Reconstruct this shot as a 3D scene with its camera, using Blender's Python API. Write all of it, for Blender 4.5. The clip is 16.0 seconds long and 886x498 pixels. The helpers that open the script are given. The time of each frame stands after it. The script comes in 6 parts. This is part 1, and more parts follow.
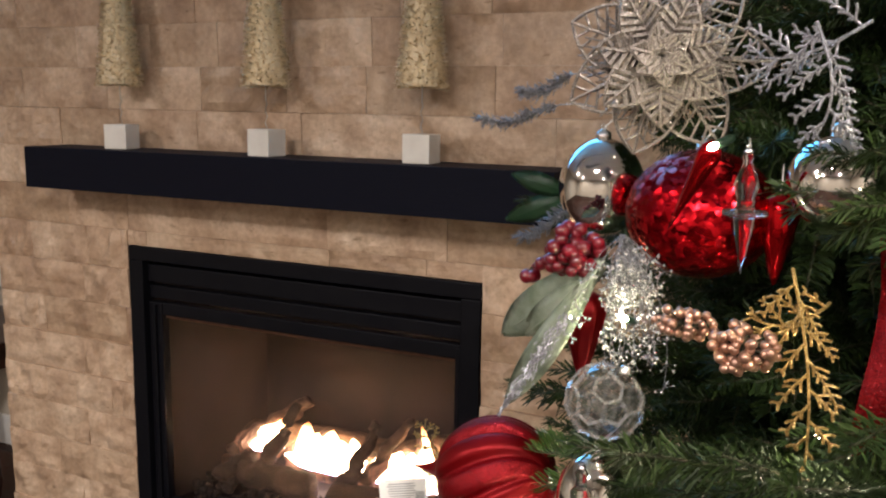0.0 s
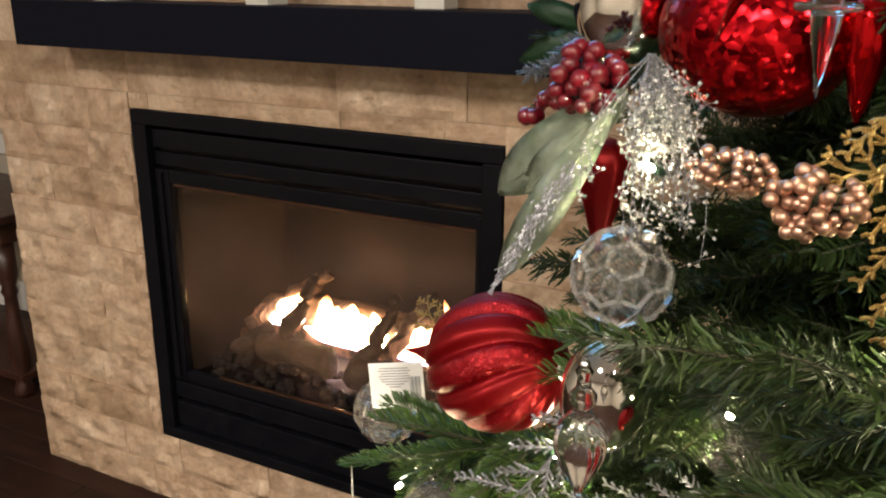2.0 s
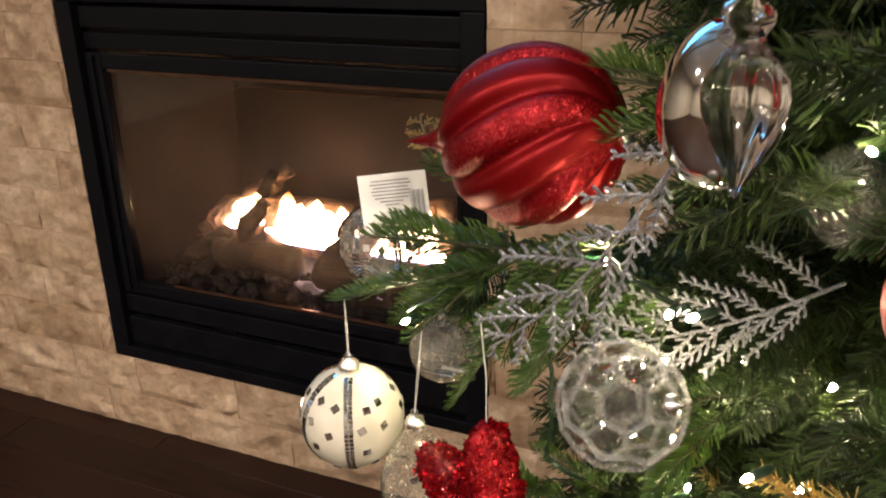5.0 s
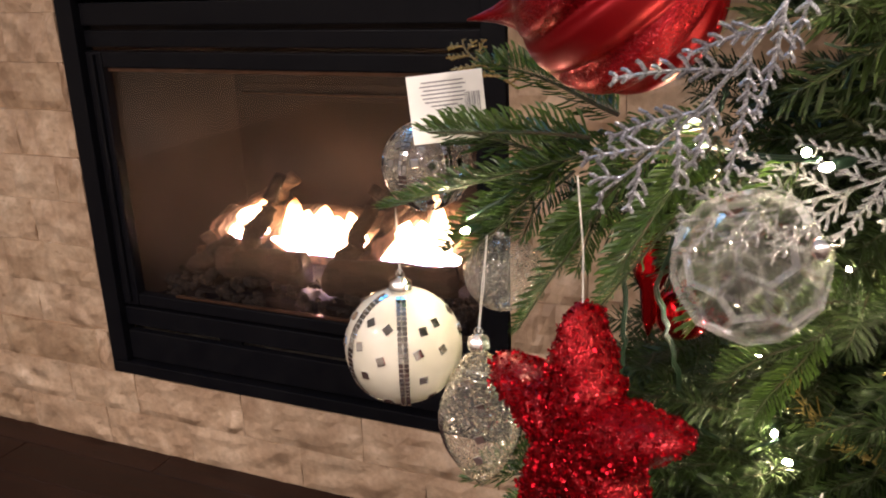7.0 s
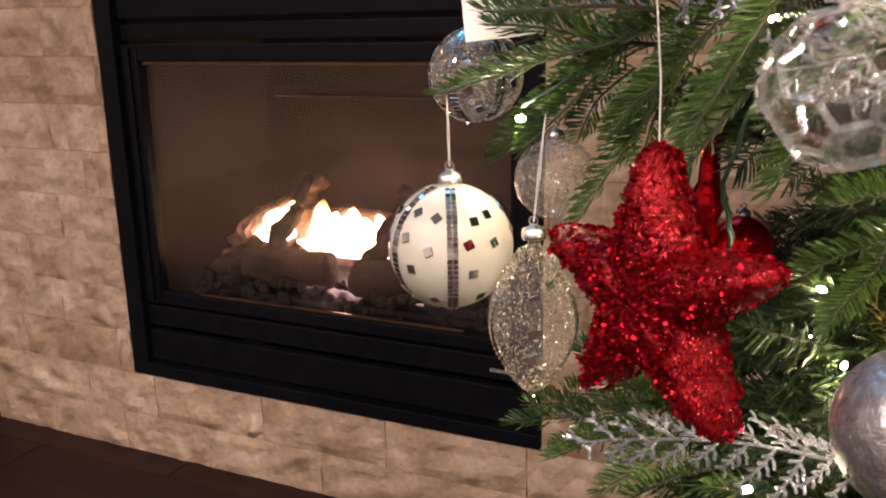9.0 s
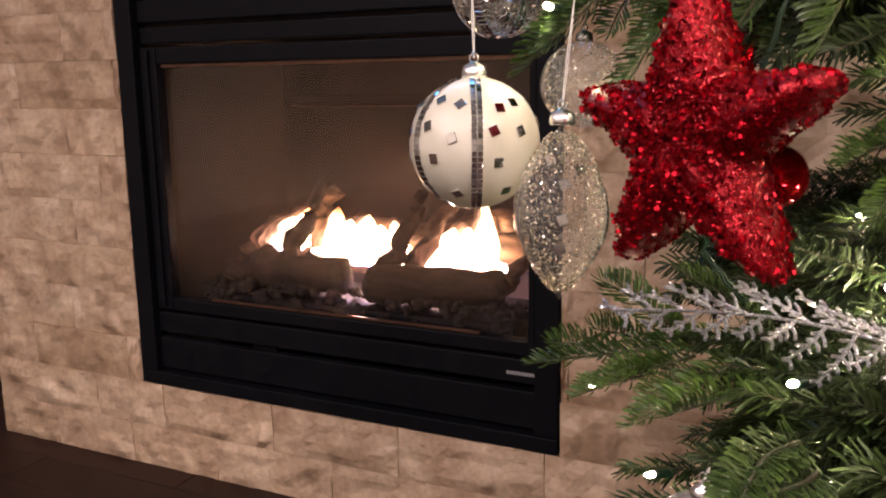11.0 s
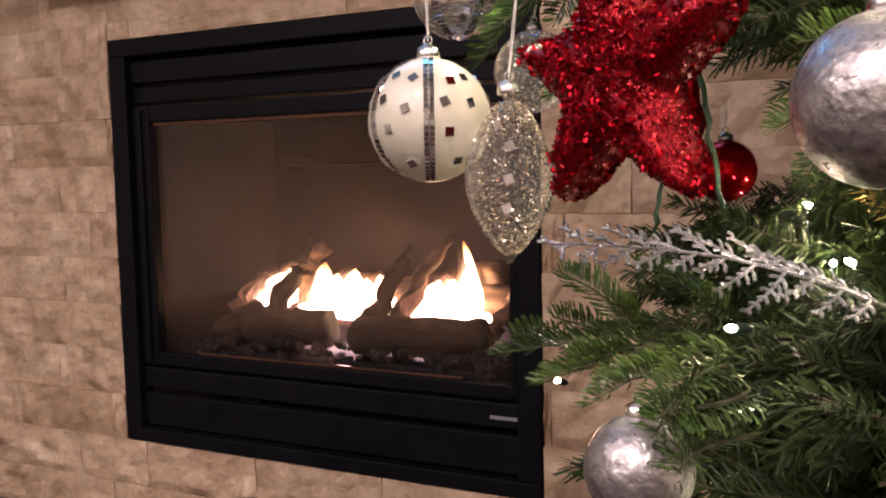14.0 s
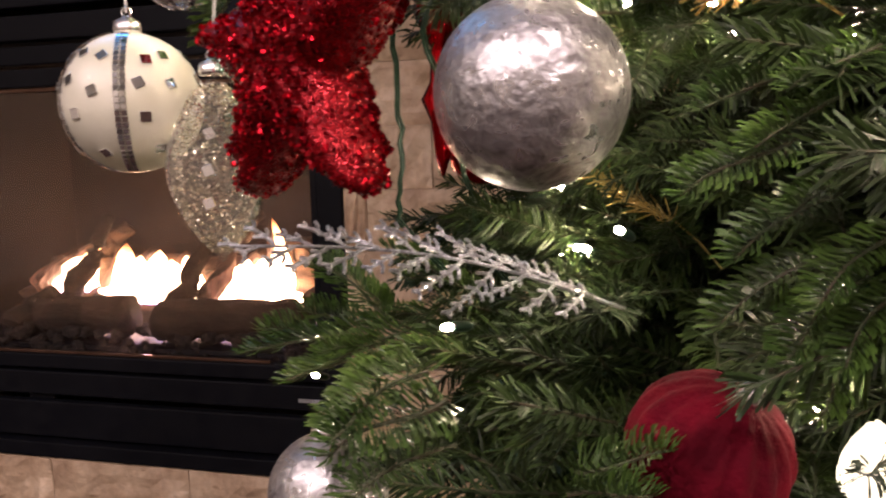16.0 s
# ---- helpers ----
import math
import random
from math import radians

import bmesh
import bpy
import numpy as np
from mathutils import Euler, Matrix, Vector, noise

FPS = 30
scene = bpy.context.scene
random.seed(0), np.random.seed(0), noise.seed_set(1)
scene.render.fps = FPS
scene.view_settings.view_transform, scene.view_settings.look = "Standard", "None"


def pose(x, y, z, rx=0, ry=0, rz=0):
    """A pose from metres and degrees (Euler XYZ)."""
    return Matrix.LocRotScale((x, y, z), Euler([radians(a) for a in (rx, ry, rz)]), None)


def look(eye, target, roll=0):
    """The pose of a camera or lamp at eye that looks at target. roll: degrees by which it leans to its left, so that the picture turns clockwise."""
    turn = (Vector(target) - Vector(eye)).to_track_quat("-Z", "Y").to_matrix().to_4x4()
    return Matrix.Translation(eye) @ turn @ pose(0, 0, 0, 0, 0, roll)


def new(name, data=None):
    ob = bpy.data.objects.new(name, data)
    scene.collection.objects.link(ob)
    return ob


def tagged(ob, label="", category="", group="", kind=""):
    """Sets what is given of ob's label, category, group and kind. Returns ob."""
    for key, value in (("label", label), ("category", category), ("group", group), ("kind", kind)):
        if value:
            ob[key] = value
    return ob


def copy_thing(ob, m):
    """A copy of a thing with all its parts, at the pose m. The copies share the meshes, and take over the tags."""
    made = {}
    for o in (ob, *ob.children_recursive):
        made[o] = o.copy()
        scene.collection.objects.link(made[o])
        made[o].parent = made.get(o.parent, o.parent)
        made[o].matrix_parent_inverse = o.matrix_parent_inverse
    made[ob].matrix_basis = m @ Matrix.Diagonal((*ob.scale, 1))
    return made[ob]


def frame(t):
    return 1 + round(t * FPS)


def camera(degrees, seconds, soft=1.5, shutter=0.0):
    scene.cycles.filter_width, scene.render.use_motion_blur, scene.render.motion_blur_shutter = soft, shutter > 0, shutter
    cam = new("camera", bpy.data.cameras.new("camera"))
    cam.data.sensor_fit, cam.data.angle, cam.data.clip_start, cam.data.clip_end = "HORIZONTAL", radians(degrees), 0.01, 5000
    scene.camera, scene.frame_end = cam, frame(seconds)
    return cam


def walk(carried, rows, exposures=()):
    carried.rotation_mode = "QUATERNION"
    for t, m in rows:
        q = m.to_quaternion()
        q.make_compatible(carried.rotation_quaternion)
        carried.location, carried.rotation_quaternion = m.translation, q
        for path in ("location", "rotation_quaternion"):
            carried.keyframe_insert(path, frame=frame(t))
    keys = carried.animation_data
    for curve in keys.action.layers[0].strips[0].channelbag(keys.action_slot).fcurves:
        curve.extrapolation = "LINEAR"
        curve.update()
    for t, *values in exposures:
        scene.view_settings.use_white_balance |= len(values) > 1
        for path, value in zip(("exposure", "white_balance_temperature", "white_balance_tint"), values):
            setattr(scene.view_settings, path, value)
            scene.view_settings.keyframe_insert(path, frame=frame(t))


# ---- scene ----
cam = camera(54.3, 16.0, soft=2.0, shutter=0.4)
PATH = [
    (0, (-0.048, 0.416, 1.474), (-0.878, 2.206, 1.147), 1.0),
    (0.5, (-0.054, 0.45, 1.465), (-0.906, 2.217, 1.075), 0.9),
    (1, (-0.064, 0.489, 1.453), (-0.927, 2.231, 0.983), 0.5),
    (1.5, (-0.072, 0.529, 1.437), (-0.939, 2.248, 0.894), 0.5),
    (2, (-0.072, 0.58, 1.42), (-0.958, 2.266, 0.81), 0.3),
    (2.5, (-0.069, 0.623, 1.399), (-0.982, 2.275, 0.738), 0.2),
    (3, (-0.066, 0.644, 1.371), (-0.995, 2.278, 0.688), 0.3),
    (3.5, (-0.086, 0.665, 1.337), (-0.99, 2.306, 0.637), -0.5),
    (4, (-0.125, 0.681, 1.301), (-0.984, 2.338, 0.582), -2.1),
    (4.5, (-0.157, 0.682, 1.259), (-0.962, 2.366, 0.541), -1.7),
    (5, (-0.176, 0.678, 1.233), (-0.949, 2.368, 0.496), -1.4),
    (5.2, (-0.18, 0.676, 1.219), (-0.952, 2.368, 0.483), -1.2),
    (7.3, (-0.251, 0.689, 1.091), (-1.019, 2.44, 0.503), -1.9),
    (7.5, (-0.256, 0.686, 1.084), (-1.023, 2.445, 0.522), -1.7),
    (8, (-0.264, 0.678, 1.056), (-1.049, 2.442, 0.533), -1.3),
    (8.5, (-0.264, 0.684, 1.015), (-1.07, 2.441, 0.501), -1.2),
    (9, (-0.266, 0.681, 0.985), (-1.086, 2.434, 0.481), -1.1),
    (9.5, (-0.27, 0.681, 0.969), (-1.102, 2.434, 0.484), -1.2),
    (10, (-0.277, 0.682, 0.944), (-1.117, 2.433, 0.465), -1.2),
    (10.2, (-0.281, 0.682, 0.932), (-1.123, 2.432, 0.453), -1.1),
    (12.3, (-0.261, 0.665, 0.814), (-1.137, 2.454, 0.64), -0.4),
    (12.5, (-0.26, 0.659, 0.815), (-1.133, 2.45, 0.635), -0.6),
    (13, (-0.25, 0.652, 0.799), (-1.122, 2.445, 0.646), -0.9),
    (13.5, (-0.238, 0.657, 0.794), (-1.109, 2.451, 0.637), -1.2),
    (14, (-0.235, 0.661, 0.796), (-1.097, 2.457, 0.623), -1.1),
    (14.5, (-0.228, 0.668, 0.795), (-1.054, 2.48, 0.608), -1.3),
    (15, (-0.206, 0.686, 0.802), (-0.946, 2.533, 0.602), -1.6),
    (15.5, (-0.184, 0.711, 0.801), (-0.814, 2.596, 0.578), -1.6),
    (16, (-0.171, 0.736, 0.807), (-0.716, 2.643, 0.551), -1.6),
]
walk(cam, [(t, look(eye, target, roll)) for t, eye, target, roll in PATH],
     exposures=[(0, 0.1, 5900, 10), (1.5, 0.17, 6150, 7), (2.5, 0.22, 6400, 4), (4, 0.1, 6850, 4), (5, 0, 6450, 9), (7.5, 0, 6200, 18), (10, 0, 6150, 23), (13.5, 0, 6150, 26), (16, -0.12, 6150, 25)])

# ---- world and light ----
world = bpy.data.worlds.new("night")
scene.world = world
world.use_nodes = True
world.node_tree.nodes["Background"].inputs[0].default_value = (0.02, 0.025, 0.04, 1)
world.node_tree.nodes["Background"].inputs[1].default_value = 0.3


def area_lamp(name, place, target, size, watts, colour):
    data = bpy.data.lights.new(name, "AREA")
    data.shape, data.size, data.energy, data.color = "DISK", size, watts, colour
    data.spread = radians(165)
    ob = new(name, data)
    ob.matrix_world = look(place, target)
    return ob


WARM = (1.0, 0.855, 0.745)
DOWNLIGHTS = [(-2.3, -0.75), (-0.55, -0.55), (0.9, -0.2), (-2.1, -2.1), (0.2, -1.9)]
for lx, ly in DOWNLIGHTS:
    area_lamp("downlight_lamp", (lx, ly, 2.555), (lx, ly + 0.001, 0), 0.16, 64 if lx < -2.2 else 59 if lx > 0.8 else 36, WARM)


# ---- materials ----
def shader(name, colour=(0.5, 0.5, 0.5), rough=0.5, metal=0.0, colour2=None, scale=8.0, bump=0.0, bump_scale=60.0,
           wobble=0.0, rough2=None, stretch=(1, 1, 1), detail=6.0, coat=0.0, randomise=0.0, island=0.0, bump_dist=0.004, world_space=False, spec=0.5):
    """A principled material with two-scale colour variation, roughness variation and fine relief."""
    m = bpy.data.materials.new(name)
    m.use_nodes = True
    nt = m.node_tree
    b = nt.nodes["Principled BSDF"]
    b.inputs["Base Color"].default_value = (*colour, 1)
    b.inputs["Roughness"].default_value = rough
    b.inputs["Metallic"].default_value = metal
    b.inputs["Coat Weight"].default_value = coat
    b.inputs["Specular IOR Level"].default_value = spec
    tc = nt.nodes.new("ShaderNodeTexCoord")
    mp = nt.nodes.new("ShaderNodeMapping")
    mp.inputs["Scale"].default_value = stretch
    if world_space:
        nt.links.new(nt.nodes.new("ShaderNodeNewGeometry").outputs["Position"], mp.inputs["Vector"])
    else:
        nt.links.new(tc.outputs["Object"], mp.inputs["Vector"])
    info = nt.nodes.new("ShaderNodeObjectInfo")
    shift = nt.nodes.new("ShaderNodeVectorMath")
    shift.operation = "MULTIPLY_ADD"
    shift.inputs[1].default_value = (37, 53, 71)
    nt.links.new(info.outputs["Random"], shift.inputs[0])
    nt.links.new(mp.outputs[0], shift.inputs[2])
    vec = shift.outputs[0]
    out = None
    if colour2:
        n1 = nt.nodes.new("ShaderNodeTexNoise")
        n1.inputs["Scale"].default_value, n1.inputs["Detail"].default_value = scale, detail
        n1.inputs["Distortion"].default_value = wobble
        nt.links.new(vec, n1.inputs["Vector"])
        ramp = nt.nodes.new("ShaderNodeValToRGB")
        ramp.color_ramp.elements[0].position, ramp.color_ramp.elements[1].position = 0.33, 0.67
        ramp.color_ramp.elements[0].color, ramp.color_ramp.elements[1].color = (*colour, 1), (*colour2, 1)
        nt.links.new(n1.outputs[0], ramp.inputs[0])
        out = ramp.outputs[0]
        if rough2 is not None:
            rr = nt.nodes.new("ShaderNodeMapRange")
            rr.inputs["From Min"].default_value, rr.inputs["From Max"].default_value = 0.35, 0.65
            rr.inputs["To Min"].default_value, rr.inputs["To Max"].default_value = rough, rough2
            nt.links.new(n1.outputs[0], rr.inputs["Value"])
            nt.links.new(rr.outputs[0], b.inputs["Roughness"])
    for amount, source in ((randomise, "object"), (island, "island")):
        if amount:
            hsv = nt.nodes.new("ShaderNodeHueSaturation")
            if out:
                nt.links.new(out, hsv.inputs["Color"])
            else:
                hsv.inputs["Color"].default_value = (*colour, 1)
            vr = nt.nodes.new("ShaderNodeMapRange")
            vr.inputs["To Min"].default_value, vr.inputs["To Max"].default_value = 1 - amount, 1 + amount
            if source == "object":
                nt.links.new(info.outputs["Random"], vr.inputs["Value"])
            else:
                geo = nt.nodes.new("ShaderNodeNewGeometry")
                nt.links.new(geo.outputs["Random Per Island"], vr.inputs["Value"])
            nt.links.new(vr.outputs[0], hsv.inputs["Value"])
            out = hsv.outputs[0]
    if out:
        nt.links.new(out, b.inputs["Base Color"])
    if bump:
        n2 = nt.nodes.new("ShaderNodeTexNoise")
        n2.inputs["Scale"].default_value, n2.inputs["Detail"].default_value = bump_scale, 8
        nt.links.new(vec, n2.inputs["Vector"])
        bm_ = nt.nodes.new("ShaderNodeBump")
        bm_.inputs["Strength"].default_value, bm_.inputs["Distance"].default_value = bump, bump_dist
        nt.links.new(n2.outputs[0], bm_.inputs["Height"])
        nt.links.new(bm_.outputs[0], b.inputs["Normal"])
    return m


def glitter(name, colour, colour2, scale=900.0, rough=0.22, metal=0.9, tilt=0.9):
    """Loose flakes: every cell is tilted its own way and has its own shade."""
    m = bpy.data.materials.new(name)
    m.use_nodes = True
    nt = m.node_tree
    b = nt.nodes["Principled BSDF"]
    b.inputs["Roughness"].default_value, b.inputs["Metallic"].default_value = rough, metal
    tc = nt.nodes.new("ShaderNodeTexCoord")
    v = nt.nodes.new("ShaderNodeTexVoronoi")
    v.inputs["Scale"].default_value = scale
    nt.links.new(tc.outputs["Object"], v.inputs["Vector"])
    mix = nt.nodes.new("ShaderNodeMix")
    mix.data_type = "RGBA"
    mix.inputs[6].default_value, mix.inputs[7].default_value = (*colour, 1), (*colour2, 1)
    sep = nt.nodes.new("ShaderNodeSeparateColor")
    nt.links.new(v.outputs["Color"], sep.inputs[0])
    nt.links.new(sep.outputs[0], mix.inputs[0])
    nt.links.new(mix.outputs[2], b.inputs["Base Color"])
    sub = nt.nodes.new("ShaderNodeVectorMath")
    sub.operation = "SUBTRACT"
    sub.inputs[1].default_value = (0.5, 0.5, 0.5)
    nt.links.new(v.outputs["Color"], sub.inputs[0])
    geo = nt.nodes.new("ShaderNodeNewGeometry")
    mad = nt.nodes.new("ShaderNodeVectorMath")
    mad.operation = "MULTIPLY_ADD"
    mad.inputs[1].default_value = (tilt, tilt, tilt)
    nt.links.new(sub.outputs[0], mad.inputs[0])
    nt.links.new(geo.outputs["Normal"], mad.inputs[2])
    nrm = nt.nodes.new("ShaderNodeVectorMath")
    nrm.operation = "NORMALIZE"
    nt.links.new(mad.outputs[0], nrm.inputs[0])
    nt.links.new(nrm.outputs[0], b.inputs["Normal"])
    return m


def emitter(name, colour, strength):
    m = bpy.data.materials.new(name)
    m.use_nodes = True
    b = m.node_tree.nodes["Principled BSDF"]
    b.inputs["Base Color"].default_value = (0.8, 0.8, 0.8, 1)
    b.inputs["Emission Color"].default_value = (*colour, 1)
    b.inputs["Emission Strength"].default_value = strength
    return m


def clear(name, tint=(1, 1, 1), rough=0.03, bump=0.0, gloss=1.5, bump_scale=60.0, milk=0.0):
    """A thin clear shell: see-through, with reflections that grow towards grazing angles."""
    m = bpy.data.materials.new(name)
    m.use_nodes = True
    nt = m.node_tree
    nt.nodes.remove(nt.nodes["Principled BSDF"])
    tr, gl = nt.nodes.new("ShaderNodeBsdfTransparent"), nt.nodes.new("ShaderNodeBsdfGlossy")
    tr.inputs[0].default_value = (*tint, 1)
    gl.inputs["Roughness"].default_value = rough
    fr = nt.nodes.new("ShaderNodeLayerWeight")
    pw, ma = nt.nodes.new("ShaderNodeMath"), nt.nodes.new("ShaderNodeMath")
    pw.operation, ma.operation = "POWER", "MULTIPLY_ADD"
    straight = ((gloss - 1) / (gloss + 1)) ** 2
    pw.inputs[1].default_value, ma.inputs[1].default_value, ma.inputs[2].default_value = 4.5, 1 - straight, straight
    nt.links.new(fr.outputs["Facing"], pw.inputs[0])
    nt.links.new(pw.outputs[0], ma.inputs[0])
    mix = nt.nodes.new("ShaderNodeMixShader")
    nt.links.new(ma.outputs[0], mix.inputs[0])
    nt.links.new(tr.outputs[0], mix.inputs[1])
    nt.links.new(gl.outputs[0], mix.inputs[2])
    last = mix.outputs[0]
    if milk:
        df, m2 = nt.nodes.new("ShaderNodeBsdfDiffuse"), nt.nodes.new("ShaderNodeMixShader")
        df.inputs[0].default_value = (0.85, 0.84, 0.83, 1)
        m2.inputs[0].default_value = milk
        nt.links.new(last, m2.inputs[1])
        nt.links.new(df.outputs[0], m2.inputs[2])
        last = m2.outputs[0]
    nt.links.new(last, nt.nodes["Material Output"].inputs[0])
    if bump:
        tc = nt.nodes.new("ShaderNodeTexCoord")
        n2 = nt.nodes.new("ShaderNodeTexNoise")
        n2.inputs["Scale"].default_value = bump_scale
        nt.links.new(tc.outputs["Object"], n2.inputs["Vector"])
        bm_ = nt.nodes.new("ShaderNodeBump")
        bm_.inputs["Strength"].default_value, bm_.inputs["Distance"].default_value = bump, 0.002
        nt.links.new(n2.outputs[0], bm_.inputs["Height"])
        nt.links.new(bm_.outputs[0], gl.inputs["Normal"])
        nt.links.new(bm_.outputs[0], fr.inputs["Normal"])
    return m


def solid_glass(name, tint=(0.96, 0.96, 0.98), rough=0.02, ior=1.45):
    m = bpy.data.materials.new(name)
    m.use_nodes = True
    b = m.node_tree.nodes["Principled BSDF"]
    b.inputs["Base Color"].default_value = (*tint, 1)
    b.inputs["Roughness"].default_value, b.inputs["IOR"].default_value = rough, ior
    b.inputs["Transmission Weight"].default_value = 1.0
    return m




def stone_material():
    """Split travertine: patches per stone, fine mottling, dark pits and ridged breaks."""
    m = bpy.data.materials.new("split_face_travertine")
    m.use_nodes = True
    nt = m.node_tree
    b = nt.nodes["Principled BSDF"]
    b.inputs["Roughness"].default_value, b.inputs["Specular IOR Level"].default_value = 0.50, 0.45
    pos = nt.nodes.new("ShaderNodeNewGeometry").outputs["Position"]
    info = nt.nodes.new("ShaderNodeObjectInfo")
    off = nt.nodes.new("ShaderNodeVectorMath")
    off.operation = "MULTIPLY_ADD"
    off.inputs[1].default_value = (37, 53, 71)
    nt.links.new(info.outputs["Random"], off.inputs[0])
    nt.links.new(pos, off.inputs[2])

    def noise_node(scale, kind="FBM", detail=6, stretch=None, rough=0.5):
        n = nt.nodes.new("ShaderNodeTexNoise")
        n.noise_type = kind
        n.inputs["Scale"].default_value, n.inputs["Detail"].default_value, n.inputs["Roughness"].default_value = scale, detail, rough
        src = off.outputs[0]
        if stretch:
            mp = nt.nodes.new("ShaderNodeMapping")
            mp.inputs["Scale"].default_value = stretch
            nt.links.new(src, mp.inputs[0])
            src = mp.outputs[0]
        nt.links.new(src, n.inputs["Vector"])
        return n.outputs[0]

    def ramp(fac, stops):
        r = nt.nodes.new("ShaderNodeValToRGB")
        e = r.color_ramp.elements
        e[0].position, e[0].color = stops[0][0], (*stops[0][1], 1)
        e[1].position, e[1].color = stops[-1][0], (*stops[-1][1], 1)
        for p, col in stops[1:-1]:
            e.new(p).color = (*col, 1)
        nt.links.new(fac, r.inputs[0])
        return r.outputs[0]

    def blend(kind, fac, a, c):
        mx = nt.nodes.new("ShaderNodeMix")
        mx.data_type, mx.blend_type = "RGBA", kind
        mx.inputs[0].default_value = fac
        nt.links.new(a, mx.inputs[6])
        nt.links.new(c, mx.inputs[7])
        return mx.outputs[2]

    base = ramp(noise_node(8, detail=5, rough=0.6), [(0.30, (0.36, 0.250, 0.172)), (0.48, (0.51, 0.378, 0.268)), (0.62, (0.62, 0.485, 0.360)), (0.74, (0.71, 0.595, 0.465))])
    tint = ramp(info.outputs["Random"], [(0.0, (0.80, 0.74, 0.66)), (0.35, (1.0, 0.97, 0.93)), (0.7, (0.92, 0.86, 0.80)), (1.0, (1.08, 1.06, 1.02))])
    col = blend("MULTIPLY", 1.0, base, tint)
    col = blend("MULTIPLY", 0.45, col, ramp(noise_node(70, detail=4), [(0.35, (0.72, 0.68, 0.62)), (0.6, (1.1, 1.08, 1.05))]))
    col = blend("MULTIPLY", 0.6, col, ramp(noise_node(26, detail=3, stretch=(1, 1, 3.2)), [(0.26, (0.42, 0.34, 0.27)), (0.34, (1, 1, 1))]))
    nt.links.new(col, b.inputs["Base Color"])
    b1, b2 = nt.nodes.new("ShaderNodeBump"), nt.nodes.new("ShaderNodeBump")
    b1.inputs["Strength"].default_value, b1.inputs["Distance"].default_value = 1.0, 0.020
    b2.inputs["Strength"].default_value, b2.inputs["Distance"].default_value = 0.5, 0.005
    # chipped flakes: warped cells, each with its own slope
    warp = nt.nodes.new("ShaderNodeVectorMath")
    warp.operation = "MULTIPLY_ADD"
    warp.inputs[1].default_value = (0.055, 0.055, 0.055)
    wn = nt.nodes.new("ShaderNodeTexNoise")
    wn.inputs["Scale"].default_value, wn.inputs["Detail"].default_value = 24, 4
    nt.links.new(off.outputs[0], wn.inputs["Vector"])
    nt.links.new(wn.outputs["Color"], warp.inputs[0])
    nt.links.new(off.outputs[0], warp.inputs[2])
    cells = nt.nodes.new("ShaderNodeTexVoronoi")
    cells.inputs["Scale"].default_value = 11
    nt.links.new(warp.outputs[0], cells.inputs["Vector"])
    both = nt.nodes.new("ShaderNodeMath")
    both.operation = "MULTIPLY_ADD"
    both.inputs[1].default_value = 0.40
    nt.links.new(cells.outputs["Distance"], both.inputs[0])
    nt.links.new(noise_node(13, "RIDGED_MULTIFRACTAL", 4, rough=0.45), both.inputs[2])
    nt.links.new(both.outputs[0], b1.inputs["Height"])
    nt.links.new(noise_node(85, detail=6, rough=0.6), b2.inputs["Height"])
    nt.links.new(b1.outputs[0], b2.inputs["Normal"])
    nt.links.new(b2.outputs[0], b.inputs["Normal"])
    return m


STONE = stone_material()
GROUT = shader("sandy_grout", (0.62, 0.54, 0.42), 0.9, colour2=(0.5, 0.42, 0.32), scale=40, bump=0.3)
PAINT = shader("beige_wall_paint", (0.46, 0.41, 0.33), 0.6, colour2=(0.50, 0.445, 0.36), scale=3, bump=0.12, bump_scale=220)
CEIL = shader("white_ceiling_paint", (0.78, 0.76, 0.72), 0.8, colour2=(0.74, 0.72, 0.68), scale=4, bump=0.2, bump_scale=150)
TRIM = shader("white_gloss_paint", (0.78, 0.76, 0.72), 0.35, colour2=(0.72, 0.70, 0.66), scale=5)
FLOOR = shader("dark_walnut_floor", (0.015, 0.0065, 0.0045), 0.42, spec=0.18, colour2=(0.034, 0.0145, 0.0095), scale=5, stretch=(1, 14, 14), bump=0.15, bump_scale=30, randomise=0.3, rough2=0.5, world_space=True)
FLOORGAP = shader("dark_floor_gap", (0.008, 0.005, 0.004), 0.9)
MANTEL = shader("espresso_stained_beam", (0.0027, 0.0033, 0.0085), 0.5, colour2=(0.0043, 0.0048, 0.0105), scale=9, stretch=(1, 12, 12), bump=0.12, bump_scale=24, rough2=0.65, spec=0.10)
IRON = shader("black_powder_coat", (0.0030, 0.0032, 0.0052), 0.45, colour2=(0.0048, 0.0048, 0.0066), scale=30, bump=0.08, bump_scale=500, rough2=0.58, spec=0.12)
IRONEDGE = shader("worn_steel_edge", (0.10, 0.055, 0.035), 0.3, metal=0.8, colour2=(0.16, 0.09, 0.06), scale=30)
LINER = shader("sooty_firebrick_panel", (0.034, 0.023, 0.020), 0.85, colour2=(0.009, 0.007, 0.007), scale=3.5, bump=0.35, bump_scale=45, wobble=0.8)
LOG = shader("charred_ceramic_log", (0.006, 0.004, 0.003), 0.95, colour2=(0.034, 0.021, 0.014), scale=22, bump=1.0, bump_scale=45, stretch=(0.4, 1, 1), bump_dist=0.012)
# lighter brown for the rear logs, with the flames' light put into the colour
LITLOG = shader("firelit_ceramic_log", (0.022, 0.013, 0.009), 0.95, colour2=(0.13, 0.075, 0.047), scale=38, bump=1.0, bump_scale=40, stretch=(0.4, 1, 1), bump_dist=0.012)
